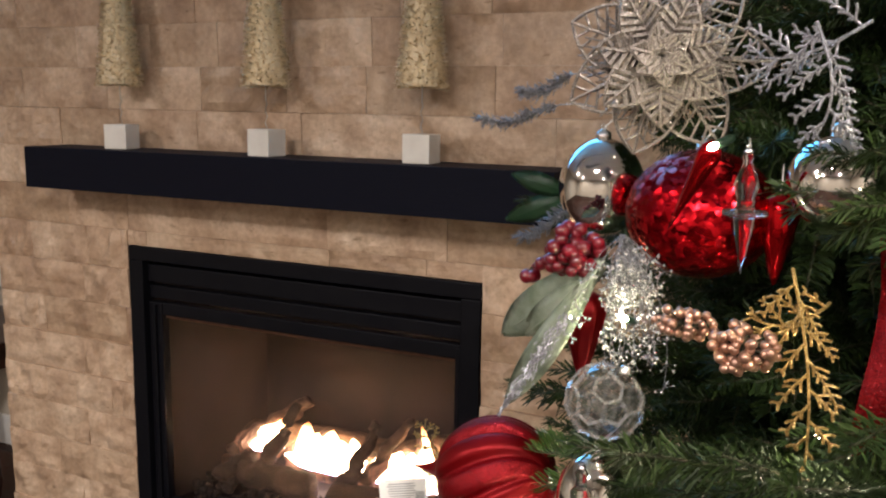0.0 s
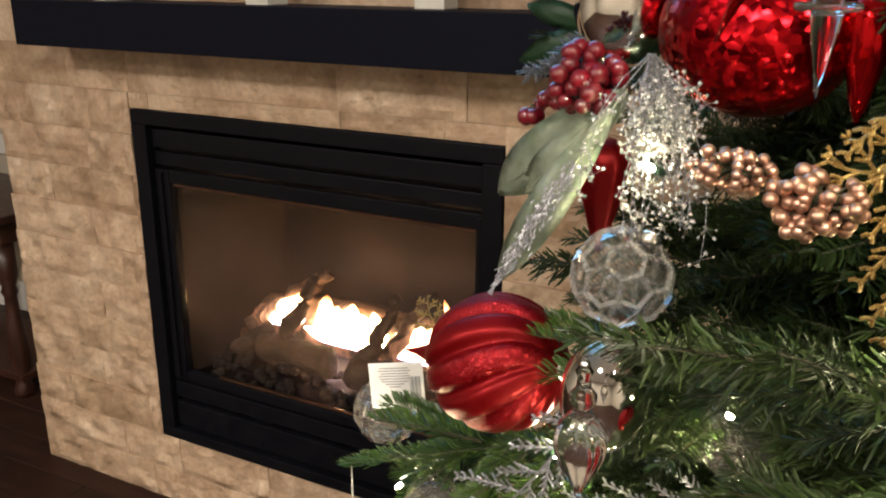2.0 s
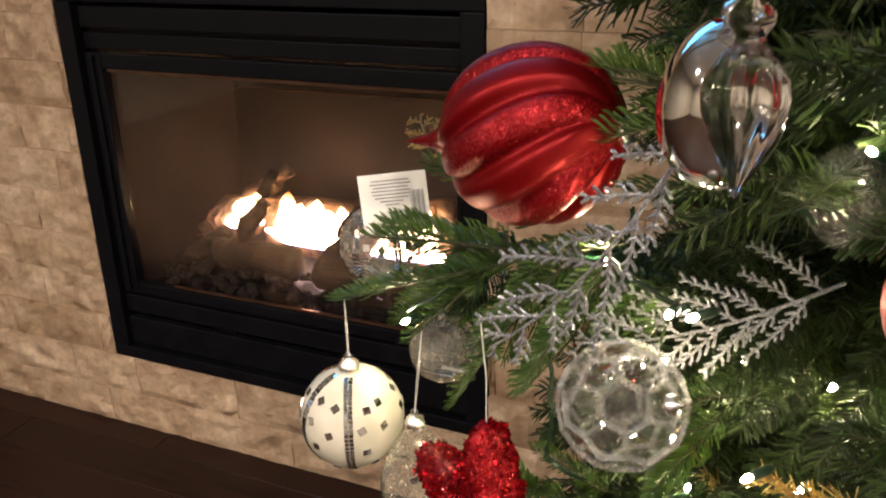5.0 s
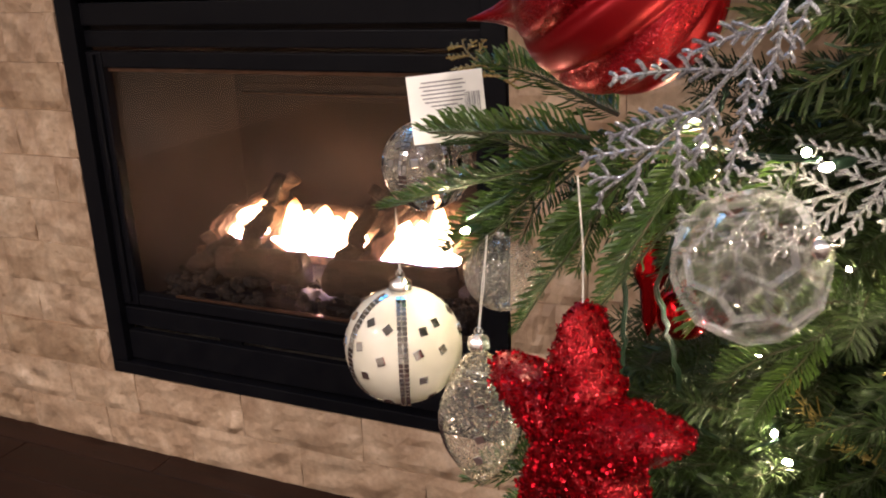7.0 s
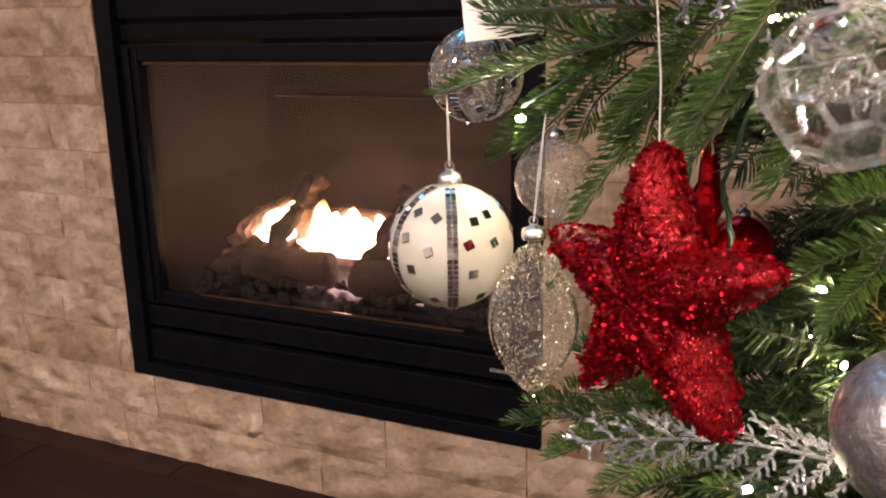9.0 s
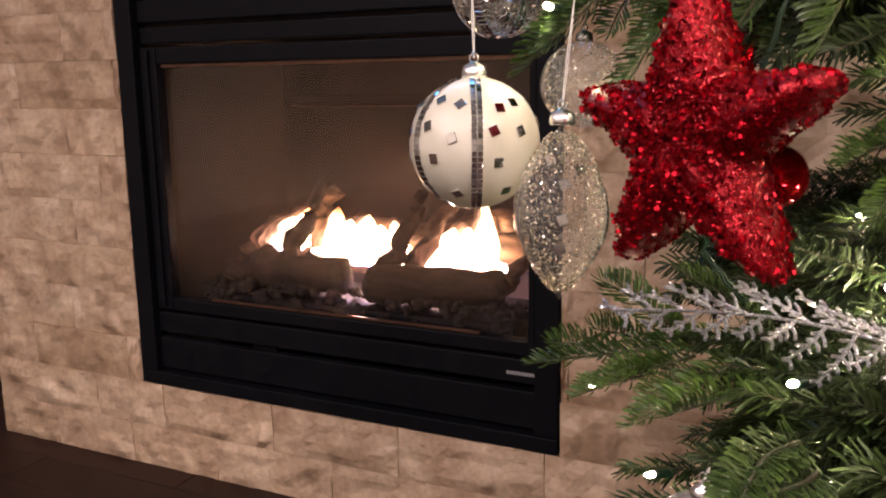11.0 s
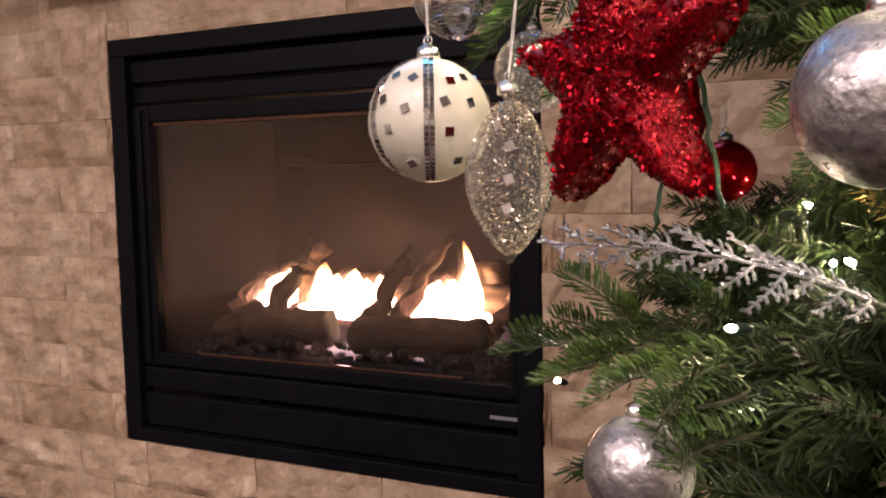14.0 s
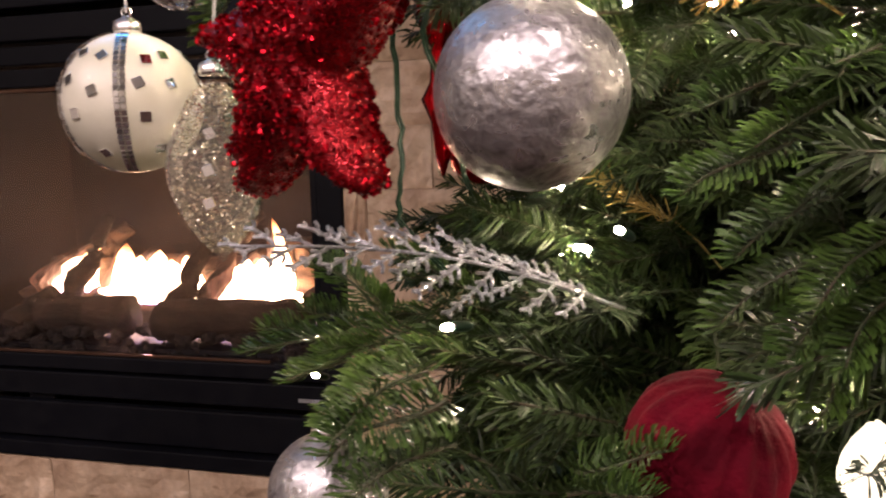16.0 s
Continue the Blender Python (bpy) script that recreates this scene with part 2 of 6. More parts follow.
EMBER = shader("ember_lump", (0.004, 0.003, 0.003), 0.95, colour2=(0.016, 0.010, 0.007), scale=40, bump=0.6, bump_scale=120)
DARKWOOD = shader("dark_cherry_wood", (0.022, 0.008, 0.005), 0.3, colour2=(0.055, 0.02, 0.012), scale=8, stretch=(8, 8, 1), rough2=0.45)
CORD = shader("black_cord_rubber", (0.01, 0.01, 0.011), 0.5)
PAPER = shader("white_card", (0.78, 0.77, 0.74), 0.7, colour2=(0.73, 0.72, 0.69), scale=30)
INK = shader("grey_print", (0.22, 0.22, 0.23), 0.7)
LOGO = shader("silver_print", (0.45, 0.45, 0.46), 0.4, metal=0.5)
CUBE = shader("white_painted_wood", (0.74, 0.70, 0.62), 0.55, colour2=(0.66, 0.62, 0.54), scale=25, bump=0.15, bump_scale=90)
WIRE = shader("twisted_steel_wire", (0.5, 0.48, 0.44), 0.35, metal=1.0)
BRISTLE = shader("cream_sisal_bristle", (0.74, 0.60, 0.37), 0.7, colour2=(0.82, 0.72, 0.52), scale=120, island=0.3)
NEEDLE = shader("green_pvc_needle", (0.011, 0.022, 0.0058), 0.46, colour2=(0.030, 0.050, 0.0115), scale=14, spec=0.24, island=0.45, randomise=0.2)
FIRNEEDLE = shader("moulded_fir_needle", (0.023, 0.051, 0.009), 0.36, colour2=(0.060, 0.108, 0.017), scale=18, spec=0.4, island=0.3, randomise=0.15)
TWIG = shader("brown_wrapped_twig", (0.05, 0.035, 0.018), 0.8, colour2=(0.03, 0.045, 0.016), scale=60)
GREENWIRE = shader("green_light_cable", (0.007, 0.028, 0.013), 0.4)
BULBCAP = shader("green_bulb_socket", (0.006, 0.022, 0.011), 0.35)
BULB = emitter("warm_led", (1.0, 0.84, 0.52), 1000)
LAMPGLOW = emitter("warm_lamp_glass", (1.0, 0.8, 0.55), 12)
SILVERG = glitter("silver_glitter", (0.41, 0.41, 0.43), (0.12, 0.12, 0.135), 1300, 0.3, 0.6)
BEADS = shader("silver_glass_bead", (0.74, 0.74, 0.72), 0.2, metal=0.75, island=0.4)
GOLDG = glitter("gold_glitter", (0.47, 0.33, 0.12), (0.20, 0.12, 0.03), 1500, 0.3, 0.75)
CHAMPG = glitter("champagne_glitter", (0.46, 0.41, 0.36), (0.15, 0.13, 0.11), 1300, 0.35, 0.6)
REDG = glitter("red_glitter", (0.40, 0.005, 0.010), (0.10, 0.0, 0.003), 1500, 0.28, 0.7, 0.75)
REDSAT = shader("red_satin_lacquer", (0.20, 0.002, 0.004), 0.40, metal=0.6, spec=0.3, colour2=(0.155, 0.0015, 0.003), scale=20, bump=0.04, bump_scale=600)
REDSHINE = shader("red_chrome", (0.62, 0.008, 0.012), 0.12, metal=0.95, colour2=(0.50, 0.004, 0.008), scale=15)
REDCRUSH = glitter("red_crackle_chrome", (0.60, 0.006, 0.012), (0.16, 0.0, 0.003), 190, 0.24, 0.95, 0.5)
TINSEL = shader("red_foil", (0.33, 0.002, 0.008), 0.34, metal=0.85, island=0.75)
VELVET = shader("wine_velvet", (0.055, 0.001, 0.005), 0.85, spec=0.08, colour2=(0.11, 0.002, 0.009), scale=50, bump=0.3, bump_scale=400)
MIRROR = shader("silvered_glass", (0.90, 0.88, 0.84), 0.06, metal=1.0, colour2=(0.80, 0.77, 0.72), scale=30, bump=0.05, bump_scale=30)
MERCURY = shader("mercury_glass", (0.62, 0.60, 0.60), 0.24, metal=0.85, colour2=(0.24, 0.22, 0.22), scale=85, bump=0.5, bump_scale=170, rough2=0.5, wobble=2.0, detail=3.0, bump_dist=0.003)
CLEAR = clear("clear_shell", gloss=1.8, milk=0.05)
DIMPLED = clear("clear_pebbled_shell", gloss=1.7, bump=0.5, bump_scale=160, milk=0.04)
PANE = clear("fireplace_pane", tint=(0.93, 0.90, 0.88), gloss=1.35, rough=0.02)
# a thin translucent layer scatters firelight, standing in for pane haze and camera bloom
film_out = PANE.node_tree.nodes["Material Output"]
film, film_mix = PANE.node_tree.nodes.new("ShaderNodeBsdfTranslucent"), PANE.node_tree.nodes.new("ShaderNodeMixShader")
film.inputs[0].default_value, film_mix.inputs[0].default_value = (0.8, 0.60, 0.52, 1), 0.015
PANE.node_tree.links.new(film_out.inputs[0].links[0].from_socket, film_mix.inputs[1])
PANE.node_tree.links.new(film.outputs[0], film_mix.inputs[2])
PANE.node_tree.links.new(film_mix.outputs[0], film_out.inputs[0])
CRYSTAL = clear("cut_crystal", (0.95, 0.945, 0.945), 0.02, gloss=2.5, milk=0.012)
CUTRIM = clear("cut_crystal_rim", (0.92, 0.91, 0.91), 0.08, gloss=2.6, milk=0.10)
FROSTED = clear("silver_dusted_shell", gloss=1.9, bump=0.7, bump_scale=260, milk=0.05)
LEAD = solid_glass("lead_crystal", (0.99, 0.985, 0.985), 0.01, 1.45)
PEARL = shader("pearl_white_enamel", (0.56, 0.53, 0.41), 0.28, colour2=(0.66, 0.62, 0.51), scale=30, coat=0.5, bump=0.15, bump_scale=900)
TILEM = shader("mirror_tile", (0.80, 0.80, 0.82), 0.07, metal=1.0, randomise=0.4, island=0.55)
CLEARGLIT = shader("champagne_glitter_flake", (0.72, 0.64, 0.50), 0.22, metal=0.8, island=0.6)
CAPM = shader("silver_cap", (0.78, 0.77, 0.75), 0.25, metal=1.0)
STRING = shader("silver_thread", (0.6, 0.58, 0.54), 0.5, metal=0.3)
BERRYRED = shader("lacquered_red_berry", (0.15, 0.003, 0.010), 0.28, colour2=(0.075, 0.002, 0.006), scale=40, coat=0.6)
COPPER = shader("rose_gold_bead", (0.52, 0.32, 0.23), 0.32, metal=0.9, colour2=(0.46, 0.26, 0.18), scale=60, randomise=0.2)
SAGE = shader("flocked_sage_leaf", (0.20, 0.25, 0.16), 0.75, colour2=(0.42, 0.46, 0.36), scale=40, bump=0.3, bump_scale=200)
DARKLEAF = shader("dark_green_leaf", (0.016, 0.045, 0.018), 0.4, colour2=(0.025, 0.07, 0.028), scale=20)
TISSUE = shader("glowing_white_tissue", (0.82, 0.79, 0.72), 0.8, colour2=(0.76, 0.72, 0.64), scale=12, bump=0.4, bump_scale=20)
SCREEN = emitter("television_glow", (0.10, 0.50, 1.0), 4.0)


# ---- building helpers ----
def thing(name, place=(0, 0, 0), label="", category="", group="", kind=""):
    ob = new(name)
    ob.location = place
    ob.empty_display_size = 0.02
    return tagged(ob, label, category, group, kind)


def finish(bm, name, material, smooth=False):
    me = bpy.data.meshes.new(name)
    bm.to_mesh(me)
    bm.free()
    me.materials.append(material)
    if smooth:
        me.polygons.foreach_set("use_smooth", [True] * len(me.polygons))
    return me


def part(name, bm, material, parent=None, label="", smooth=False, m=None, kind=""):
    """Links a bmesh, or a mesh that is there already, as one object under its thing."""
    me = finish(bm, name, material, smooth) if isinstance(bm, bmesh.types.BMesh) else bm
    ob = new(name, me)
    if parent:
        ob.parent = parent
    if m:
        ob.matrix_basis = m
    return tagged(ob, label, kind=kind)


def box(lo, hi, bevel=0.0, segments=2):
    bm = bmesh.new()
    bmesh.ops.create_cube(bm, size=1)
    size = [b - a for a, b in zip(lo, hi)]
    mid = [(a + b) / 2 for a, b in zip(lo, hi)]
    for v in bm.verts:
        v.co = Vector([c * s + o for c, s, o in zip(v.co, size, mid)])
    if bevel:
        bmesh.ops.bevel(bm, geom=bm.edges[:], offset=bevel, segments=segments, affect="EDGES", profile=0.6)
    return bm


def lathe(profile, segments=32, shape=None):
    """Turns (radius, height) pairs round z; shape(angle, k) scales the radius of ring k (k from 0 to 1)."""
    bm = bmesh.new()
    rings = []
    for i, (r, z) in enumerate(profile):
        k = i / (len(profile) - 1)
        ring = []
        for j in range(segments):
            a = 2 * math.pi * j / segments
            s = shape(a, k) if shape else 1
            ring.append(bm.verts.new((r * s * math.cos(a), r * s * math.sin(a), z)))
        rings.append(ring)
    for a, b in zip(rings, rings[1:]):
        for j in range(segments):
            bm.faces.new((a[j], a[(j + 1) % segments], b[(j + 1) % segments], b[j]))
    bm.faces.new(rings[0][::-1])
    bm.faces.new(rings[-1])
    bmesh.ops.recalc_face_normals(bm, faces=bm.faces[:])
    return bm


def ball_profile(r, n=20, sx=1.0, lo=0.02, hi=0.98):
    return [(r * sx * math.sin(math.pi * (lo + (hi - lo) * i / n)), -r * math.cos(math.pi * (lo + (hi - lo) * i / n))) for i in range(n + 1)]


def tube(points, radius, sides=6, taper=1.0, bm=None):
    """A round bar along points; radius may shrink to radius*taper at the end."""
    bm = bm or bmesh.new()
    pts = [Vector(p) for p in points]
    rings = []
    for i, p in enumerate(pts):
        d = (pts[min(i + 1, len(pts) - 1)] - pts[max(i - 1, 0)]).normalized()
        side = d.cross(Vector((0.13, 0.31, 0.94))).normalized()
        up = side.cross(d)
        r = radius * (1 + (taper - 1) * i / (len(pts) - 1))
        rings.append([bm.verts.new(p + r * (math.cos(2 * math.pi * j / sides) * side + math.sin(2 * math.pi * j / sides) * up)) for j in range(sides)])
    for a, b in zip(rings, rings[1:]):
        for j in range(sides):
            bm.faces.new((a[j], a[(j + 1) % sides], b[(j + 1) % sides], b[j]))
    bm.faces.new(rings[0][::-1])
    bm.faces.new(rings[-1])
    return bm


def add_box(bm, centre, size, turn=None):
    r = bmesh.ops.create_cube(bm, size=1)
    for v in r["verts"]:
        co = Vector([c * s for c, s in zip(v.co, size)])
        v.co = Vector(centre) + (turn @ co if turn else co)
    return bm


# ---- the room ----
WALL_Y, BREAST_L, BREAST_R, BACK_Y = 2.10, -2.228, -0.12, 2.86
FX0, FX1, FZ0, FZ1 = -1.730, -0.733, 0.207, 1.100
ROOM = (-4.2, 2.2, -3.0, 2.6)

bm = bmesh.new()
add_box(bm, ((ROOM[0] + ROOM[1]) / 2, (ROOM[2] + BACK_Y) / 2, -0.07), (ROOM[1] - ROOM[0] + 0.3, BACK_Y - ROOM[2] + 0.3, 0.10))
floor = tagged(new("floor", finish(bm, "floor", FLOORGAP)), "dark walnut plank floor in front of the fireplace", "floor", kind="structure")
bm = box((ROOM[0] - 0.15, ROOM[2] - 0.15, ROOM[3]), (ROOM[1] + 0.15, BACK_Y + 0.15, ROOM[3] + 0.12))
tagged(new("ceiling", finish(bm, "ceiling", CEIL)), "plain white painted ceiling", "ceiling", kind="structure")
for nm, lo, hi in (("wall_north", (ROOM[0], BACK_Y, -0.02), (ROOM[1], BACK_Y + 0.12, ROOM[3])),
                   ("wall_south", (ROOM[0], ROOM[2] - 0.12, -0.02), (ROOM[1], ROOM[2], ROOM[3])),
                   ("wall_west", (ROOM[0] - 0.12, ROOM[2] - 0.12, -0.02), (ROOM[0], BACK_Y + 0.12, ROOM[3])),
                   ("wall_east", (ROOM[1], ROOM[2] - 0.12, -0.02), (ROOM[1] + 0.12, BACK_Y + 0.12, ROOM[3]))):
    tagged(new(nm, finish(box(lo, hi), nm, PAINT)), "cream painted plaster wall", "wall", kind="structure")
tagged(new("baseboard", finish(box((ROOM[0], BACK_Y - 0.016, -0.015), (BREAST_L, BACK_Y - 0.002, 0.13), 0.004), "baseboard", TRIM)), "white painted skirting board", "baseboard", kind="structure")
tagged(new("trim", finish(box((ROOM[0], BACK_Y - 0.03, 0.70), (BREAST_L, BACK_Y - 0.002, 0.78), 0.006), "trim", TRIM)), "white painted chair rail on the wall", "trim", kind="structure")

# recessed ceiling lamps
dl = thing("downlight", (*DOWNLIGHTS[0], 2.585), "round recessed ceiling downlight, switched on", "ceiling lamp", "ceiling downlights")
part("rim", lathe([(0.085, 0.0), (0.105, -0.004), (0.105, 0.012), (0.085, 0.014)], 24), TRIM, dl)
part("lens", lathe([(0.001, 0.004), (0.06, 0.003), (0.082, 0.006)], 24), LAMPGLOW, dl)
for lx, ly in DOWNLIGHTS[1:]:
    copy_thing(dl, pose(lx, ly, 2.585))

# chimney breast: masonry core with the fire opening through it
breast = thing("chimney_breast", (0, 0, 0), "chimney breast clad in split-face tan travertine courses", "wall", kind="structure")
bm = bmesh.new()
Y0, Y1 = WALL_Y + 0.012, BACK_Y
for x0, x1, z0, z1 in ((BREAST_L + 0.012, FX0 + 0.02, 0, ROOM[3]), (FX1 - 0.02, BREAST_R - 0.012, 0, ROOM[3]), (FX0 + 0.02, FX1 - 0.02, 0, FZ0 + 0.02), (FX0 + 0.02, FX1 - 0.02, FZ1 - 0.02, ROOM[3])):
    add_box(bm, ((x0 + x1) / 2, (Y0 + Y1) / 2, (z0 + z1) / 2), (x1 - x0, Y1 - Y0, z1 - z0))
part("core", bm, GROUT, breast)

# ---- mantel beam ----
MX0, MX1, MY, MZ0, MZ1 = -1.926, -0.535, 1.95, 1.254, 1.356
mantel = thing("mantel_shelf", (MX0, MY, MZ0), "black-brown stained thick wooden mantel beam", "mantel")
bm = box((0, 0, 0), (MX1 - MX0, WALL_Y + 0.008 - MY, MZ1 - MZ0), 0.002)
part("beam", bm, MANTEL, mantel)

# ---- television on the chimney breast, above the walk's view ----
tv = thing("television", (-1.23, 2.040, 1.80), "flat black television mounted above the mantel, showing blue", "television")
part("case", box((-0.70, 0.0, 0.0), (0.70, 0.045, 0.76), 0.006), IRON, tv)
part("screen", box((-0.685, -0.003, 0.018), (0.685, 0.002, 0.745)), SCREEN, tv)

# ---- bottle-brush trees on the mantel ----
def brush_tree(place, turn, seed, height=0.44):
    rnd = random.Random(seed)
    t = thing("bottle_brush_tree", place, "cream bottle-brush tree with gold glitter on a white cube", "tree ornament", "bottle-brush trees on the mantel")
    t.rotation_euler = (0, 0, radians(turn))
    s = 0.060
    part("base", box((-s / 2, -s / 2, 0.0005), (s / 2, s / 2, s), 0.0025), CUBE, t)
    pts = [(0.0025 * math.sin(k * 1.9), 0.0025 * math.cos(k * 1.9), s - 0.004 + 0.0085 * k) for k in range(9)]
    pts.append((0, 0, s + 0.10 + height))
    part("stem", tube(pts, 0.0013, 6), WIRE, t)
    z0, z1 = s + 0.092, s + 0.092 + height
    bm = bmesh.new()
    n = 9000
    for i in range(n):
        k = i / n
        z = z0 + (z1 - z0) * k
        r = (0.051 * (1 - k) ** 0.85 + 0.005) * rnd.uniform(0.82, 1.06)
        a = rnd.uniform(0, 2 * math.pi)
        c, sn = math.cos(a), math.sin(a)
        lift = rnd.uniform(-0.006, 0.008)
        w = 0.0012
        tip = Vector((r * c, r * sn, z + lift))
        root = Vector((0.35 * r * c, 0.35 * r * sn, z))
        side = Vector((-sn, c, rnd.uniform(-0.6, 0.6))).normalized() * w
        bm.faces.new([bm.verts.new(root - side), bm.verts.new(root + side), bm.verts.new(tip + side), bm.verts.new(tip - side)])
    part("brush", bm, BRISTLE, t)
    core = lathe([(0.042 * (1 - k / 12) ** 0.85 + 0.002, z0 + 0.004 + (z1 - z0 - 0.01) * k / 12) for k in range(13)], 18)
    part("brush_core", core, BRISTLE, t)
    bm = bmesh.new()
    for i in range(240):
        k = rnd.random() ** 1.3
        a, r, z = rnd.uniform(0, 6.283), (0.0515 * (1 - k) ** 0.85 + 0.005), z0 + (z1 - z0) * k
        add_box(bm, (r * math.cos(a), r * math.sin(a), z), (0.0024, 0.0024, 0.0024), Euler((a, k * 9, a * 3)).to_matrix())
    part("glitter_fleck", bm, GOLDG, t, kind="stuff")
    return t


brush_tree((-1.664, 2.018, MZ1), 12, 1)
brush_tree((-1.223, 2.006, MZ1), -4, 2)
brush_tree((-0.842, 2.014, MZ1), 3, 3)

# ---- gas fireplace ----
fire = thing("gas_fireplace", (FX0, WALL_Y, FZ0), "black steel gas fireplace with a glass front, burning", "fireplace")
W, H = FX1 - FX0, FZ1 - FZ0
GX0, GX1, GZ0, GZ1 = 0.098, 0.935, 0.205, 0.712     # glass, from the frame's lower corner
FY = -0.012
for nm, lo, hi in (("frame_top", (0, FY, H - 0.036), (W, 0.03, H)), ("frame_bottom", (0, FY, 0), (W, 0.03, 0.03)),
                   ("frame_side", (0, FY, 0.0305), (0.046, 0.03, H - 0.0365)), ("frame_side", (W - 0.046, FY, 0.0305), (W, 0.03, H - 0.0365))):
    part(nm, box(lo, hi, 0.003), IRON, fire)
for z0, z1, y in ((0.800, 0.846, 0.006), (0.756, 0.790, 0.010)):
    part("top_louver", box((0.048, y, z0), (W - 0.048, y + 0.03, z1), 0.003), IRON, fire)
for z0, z1, y in ((0.122, 0.168, 0.004), (0.036, 0.108, 0.004)):
    part("lower_panel", box((0.048, y, z0), (W - 0.048, y + 0.02, z1), 0.003), IRON, fire)
part("valve_bracket", box((0.30, 0.016, 0.1085), (0.36, 0.03, 0.1215), 0.002), IRON, fire)
for x0, x1 in ((0.05, GX0 - 0.004), (GX1 + 0.004, W - 0.05)):
    part("door_side", box((x0, 0.002, GZ0 - 0.03), (x1, 0.03, GZ1 + 0.036), 0.004), IRON, fire)
    xm = (x0 + x1) / 2
    part("side_moulding", box((xm - 0.006, -0.006, GZ0 - 0.02), (xm + 0.006, 0.003, GZ1 + 0.03), 0.003), IRON, fire)
part("door_top", box((GX0 - 0.004, 0.004, GZ1 + 0.002), (GX1 + 0.004, 0.03, GZ1 + 0.036), 0.003), IRON, fire)
part("door_bottom", box((GX0 - 0.004, 0.004, GZ0 - 0.03), (GX1 + 0.004, 0.03, GZ0 - 0.002), 0.003), IRON, fire)
part("door_lip", box((GX0, 0.012, GZ1 - 0.006), (GX1, 0.02, GZ1 + 0.0015), 0.001), IRONEDGE, fire, "bare metal lip catching the fire's light")
part("door_lip", box((GX0 + 0.1, 0.010, GZ0 - 0.0015), (GX1 - 0.1, 0.018, GZ0 + 0.004), 0.001), IRONEDGE, fire)
pane = part("pane", box((GX0 - 0.002, 0.022, GZ0 - 0.001), (GX1 + 0.002, 0.026, GZ1 + 0.001)), PANE, fire, "tall glass pane")
pane.visible_shadow = False
# maker's mark: plain bars
for k in range(9):
    part("mark_bar", box((0.893 + 0.0072 * k, 0.0012, 0.138), (0.8985 + 0.0072 * k, 0.0042, 0.144)), LOGO, fire)
# firebox
D = 0.40
BX0, BX1 = 0.03, W - 0.03
SX0, SX1 = 0.13, W - 0.13
for pts in ([(BX0, 0.05), (SX0, D), (SX0, D + 0.02), (BX0 - 0.02, 0.05)], [(BX1, 0.05), (BX1 + 0.02, 0.05), (SX1, D + 0.02), (SX1, D)], [(SX0, D), (SX1, D), (SX1, D + 0.02), (SX0, D + 0.02)]):
    bm = bmesh.new()
    lo = [bm.verts.new((x, y, 0.15)) for x, y in pts]
    hi = [bm.verts.new((x, y, 0.80)) for x, y in pts]
    bm.faces.new(lo[::-1]), bm.faces.new(hi)
    for i in range(4):
        bm.faces.new((lo[i], lo[(i + 1) % 4], hi[(i + 1) % 4], hi[i]))
    bmesh.ops.recalc_face_normals(bm, faces=bm.faces[:])
    bmesh.ops.subdivide_edges(bm, edges=bm.edges[:], cuts=7, use_grid_fill=True)
    part("liner_panel", bm, LINER, fire)
part("firebox_roof", box((BX0 - 0.02, 0.032, 0.79), (BX1 + 0.02, D + 0.02, 0.80)), LINER, fire)
part("firebox_floor", box((BX0 - 0.02, 0.032, 0.14), (BX1 + 0.02, D + 0.02, 0.16)), IRON, fire)
part("baffle", box((SX0 + 0.06, D - 0.05, 0.618), (SX1 - 0.02, D - 0.044, 0.640), 0.001), LINER, fire)
part("baffle_edge", box((SX0 + 0.06, D - 0.054, 0.6145), (SX1 - 0.02, D - 0.044, 0.6175), 0.0005), IRONEDGE, fire)
part("burner_tray", box((0.12, 0.08, 0.16), (W - 0.12, 0.30, 0.205), 0.01), IRON, fire)


def log_mesh(points, r0, r1, seed):
    rnd = random.Random(seed)
    bm = tube(points, r0, 12, r1 / r0)
    for v in bm.verts:
        v.co += 0.22 * r0 * noise.noise_vector(v.co * 28 + Vector((seed, 0, 0)))
    return bm


def bent(a, b, sag, n=12, wob=0.006, seed=0):
    a, b = Vector(a), Vector(b)
    return [a.lerp(b, k / n) + Vector((wob * math.sin(k * 1.3 + seed), wob * math.cos(k * 0.9 + seed), -sag * math.sin(math.pi * k / n))) for k in range(n + 1)]


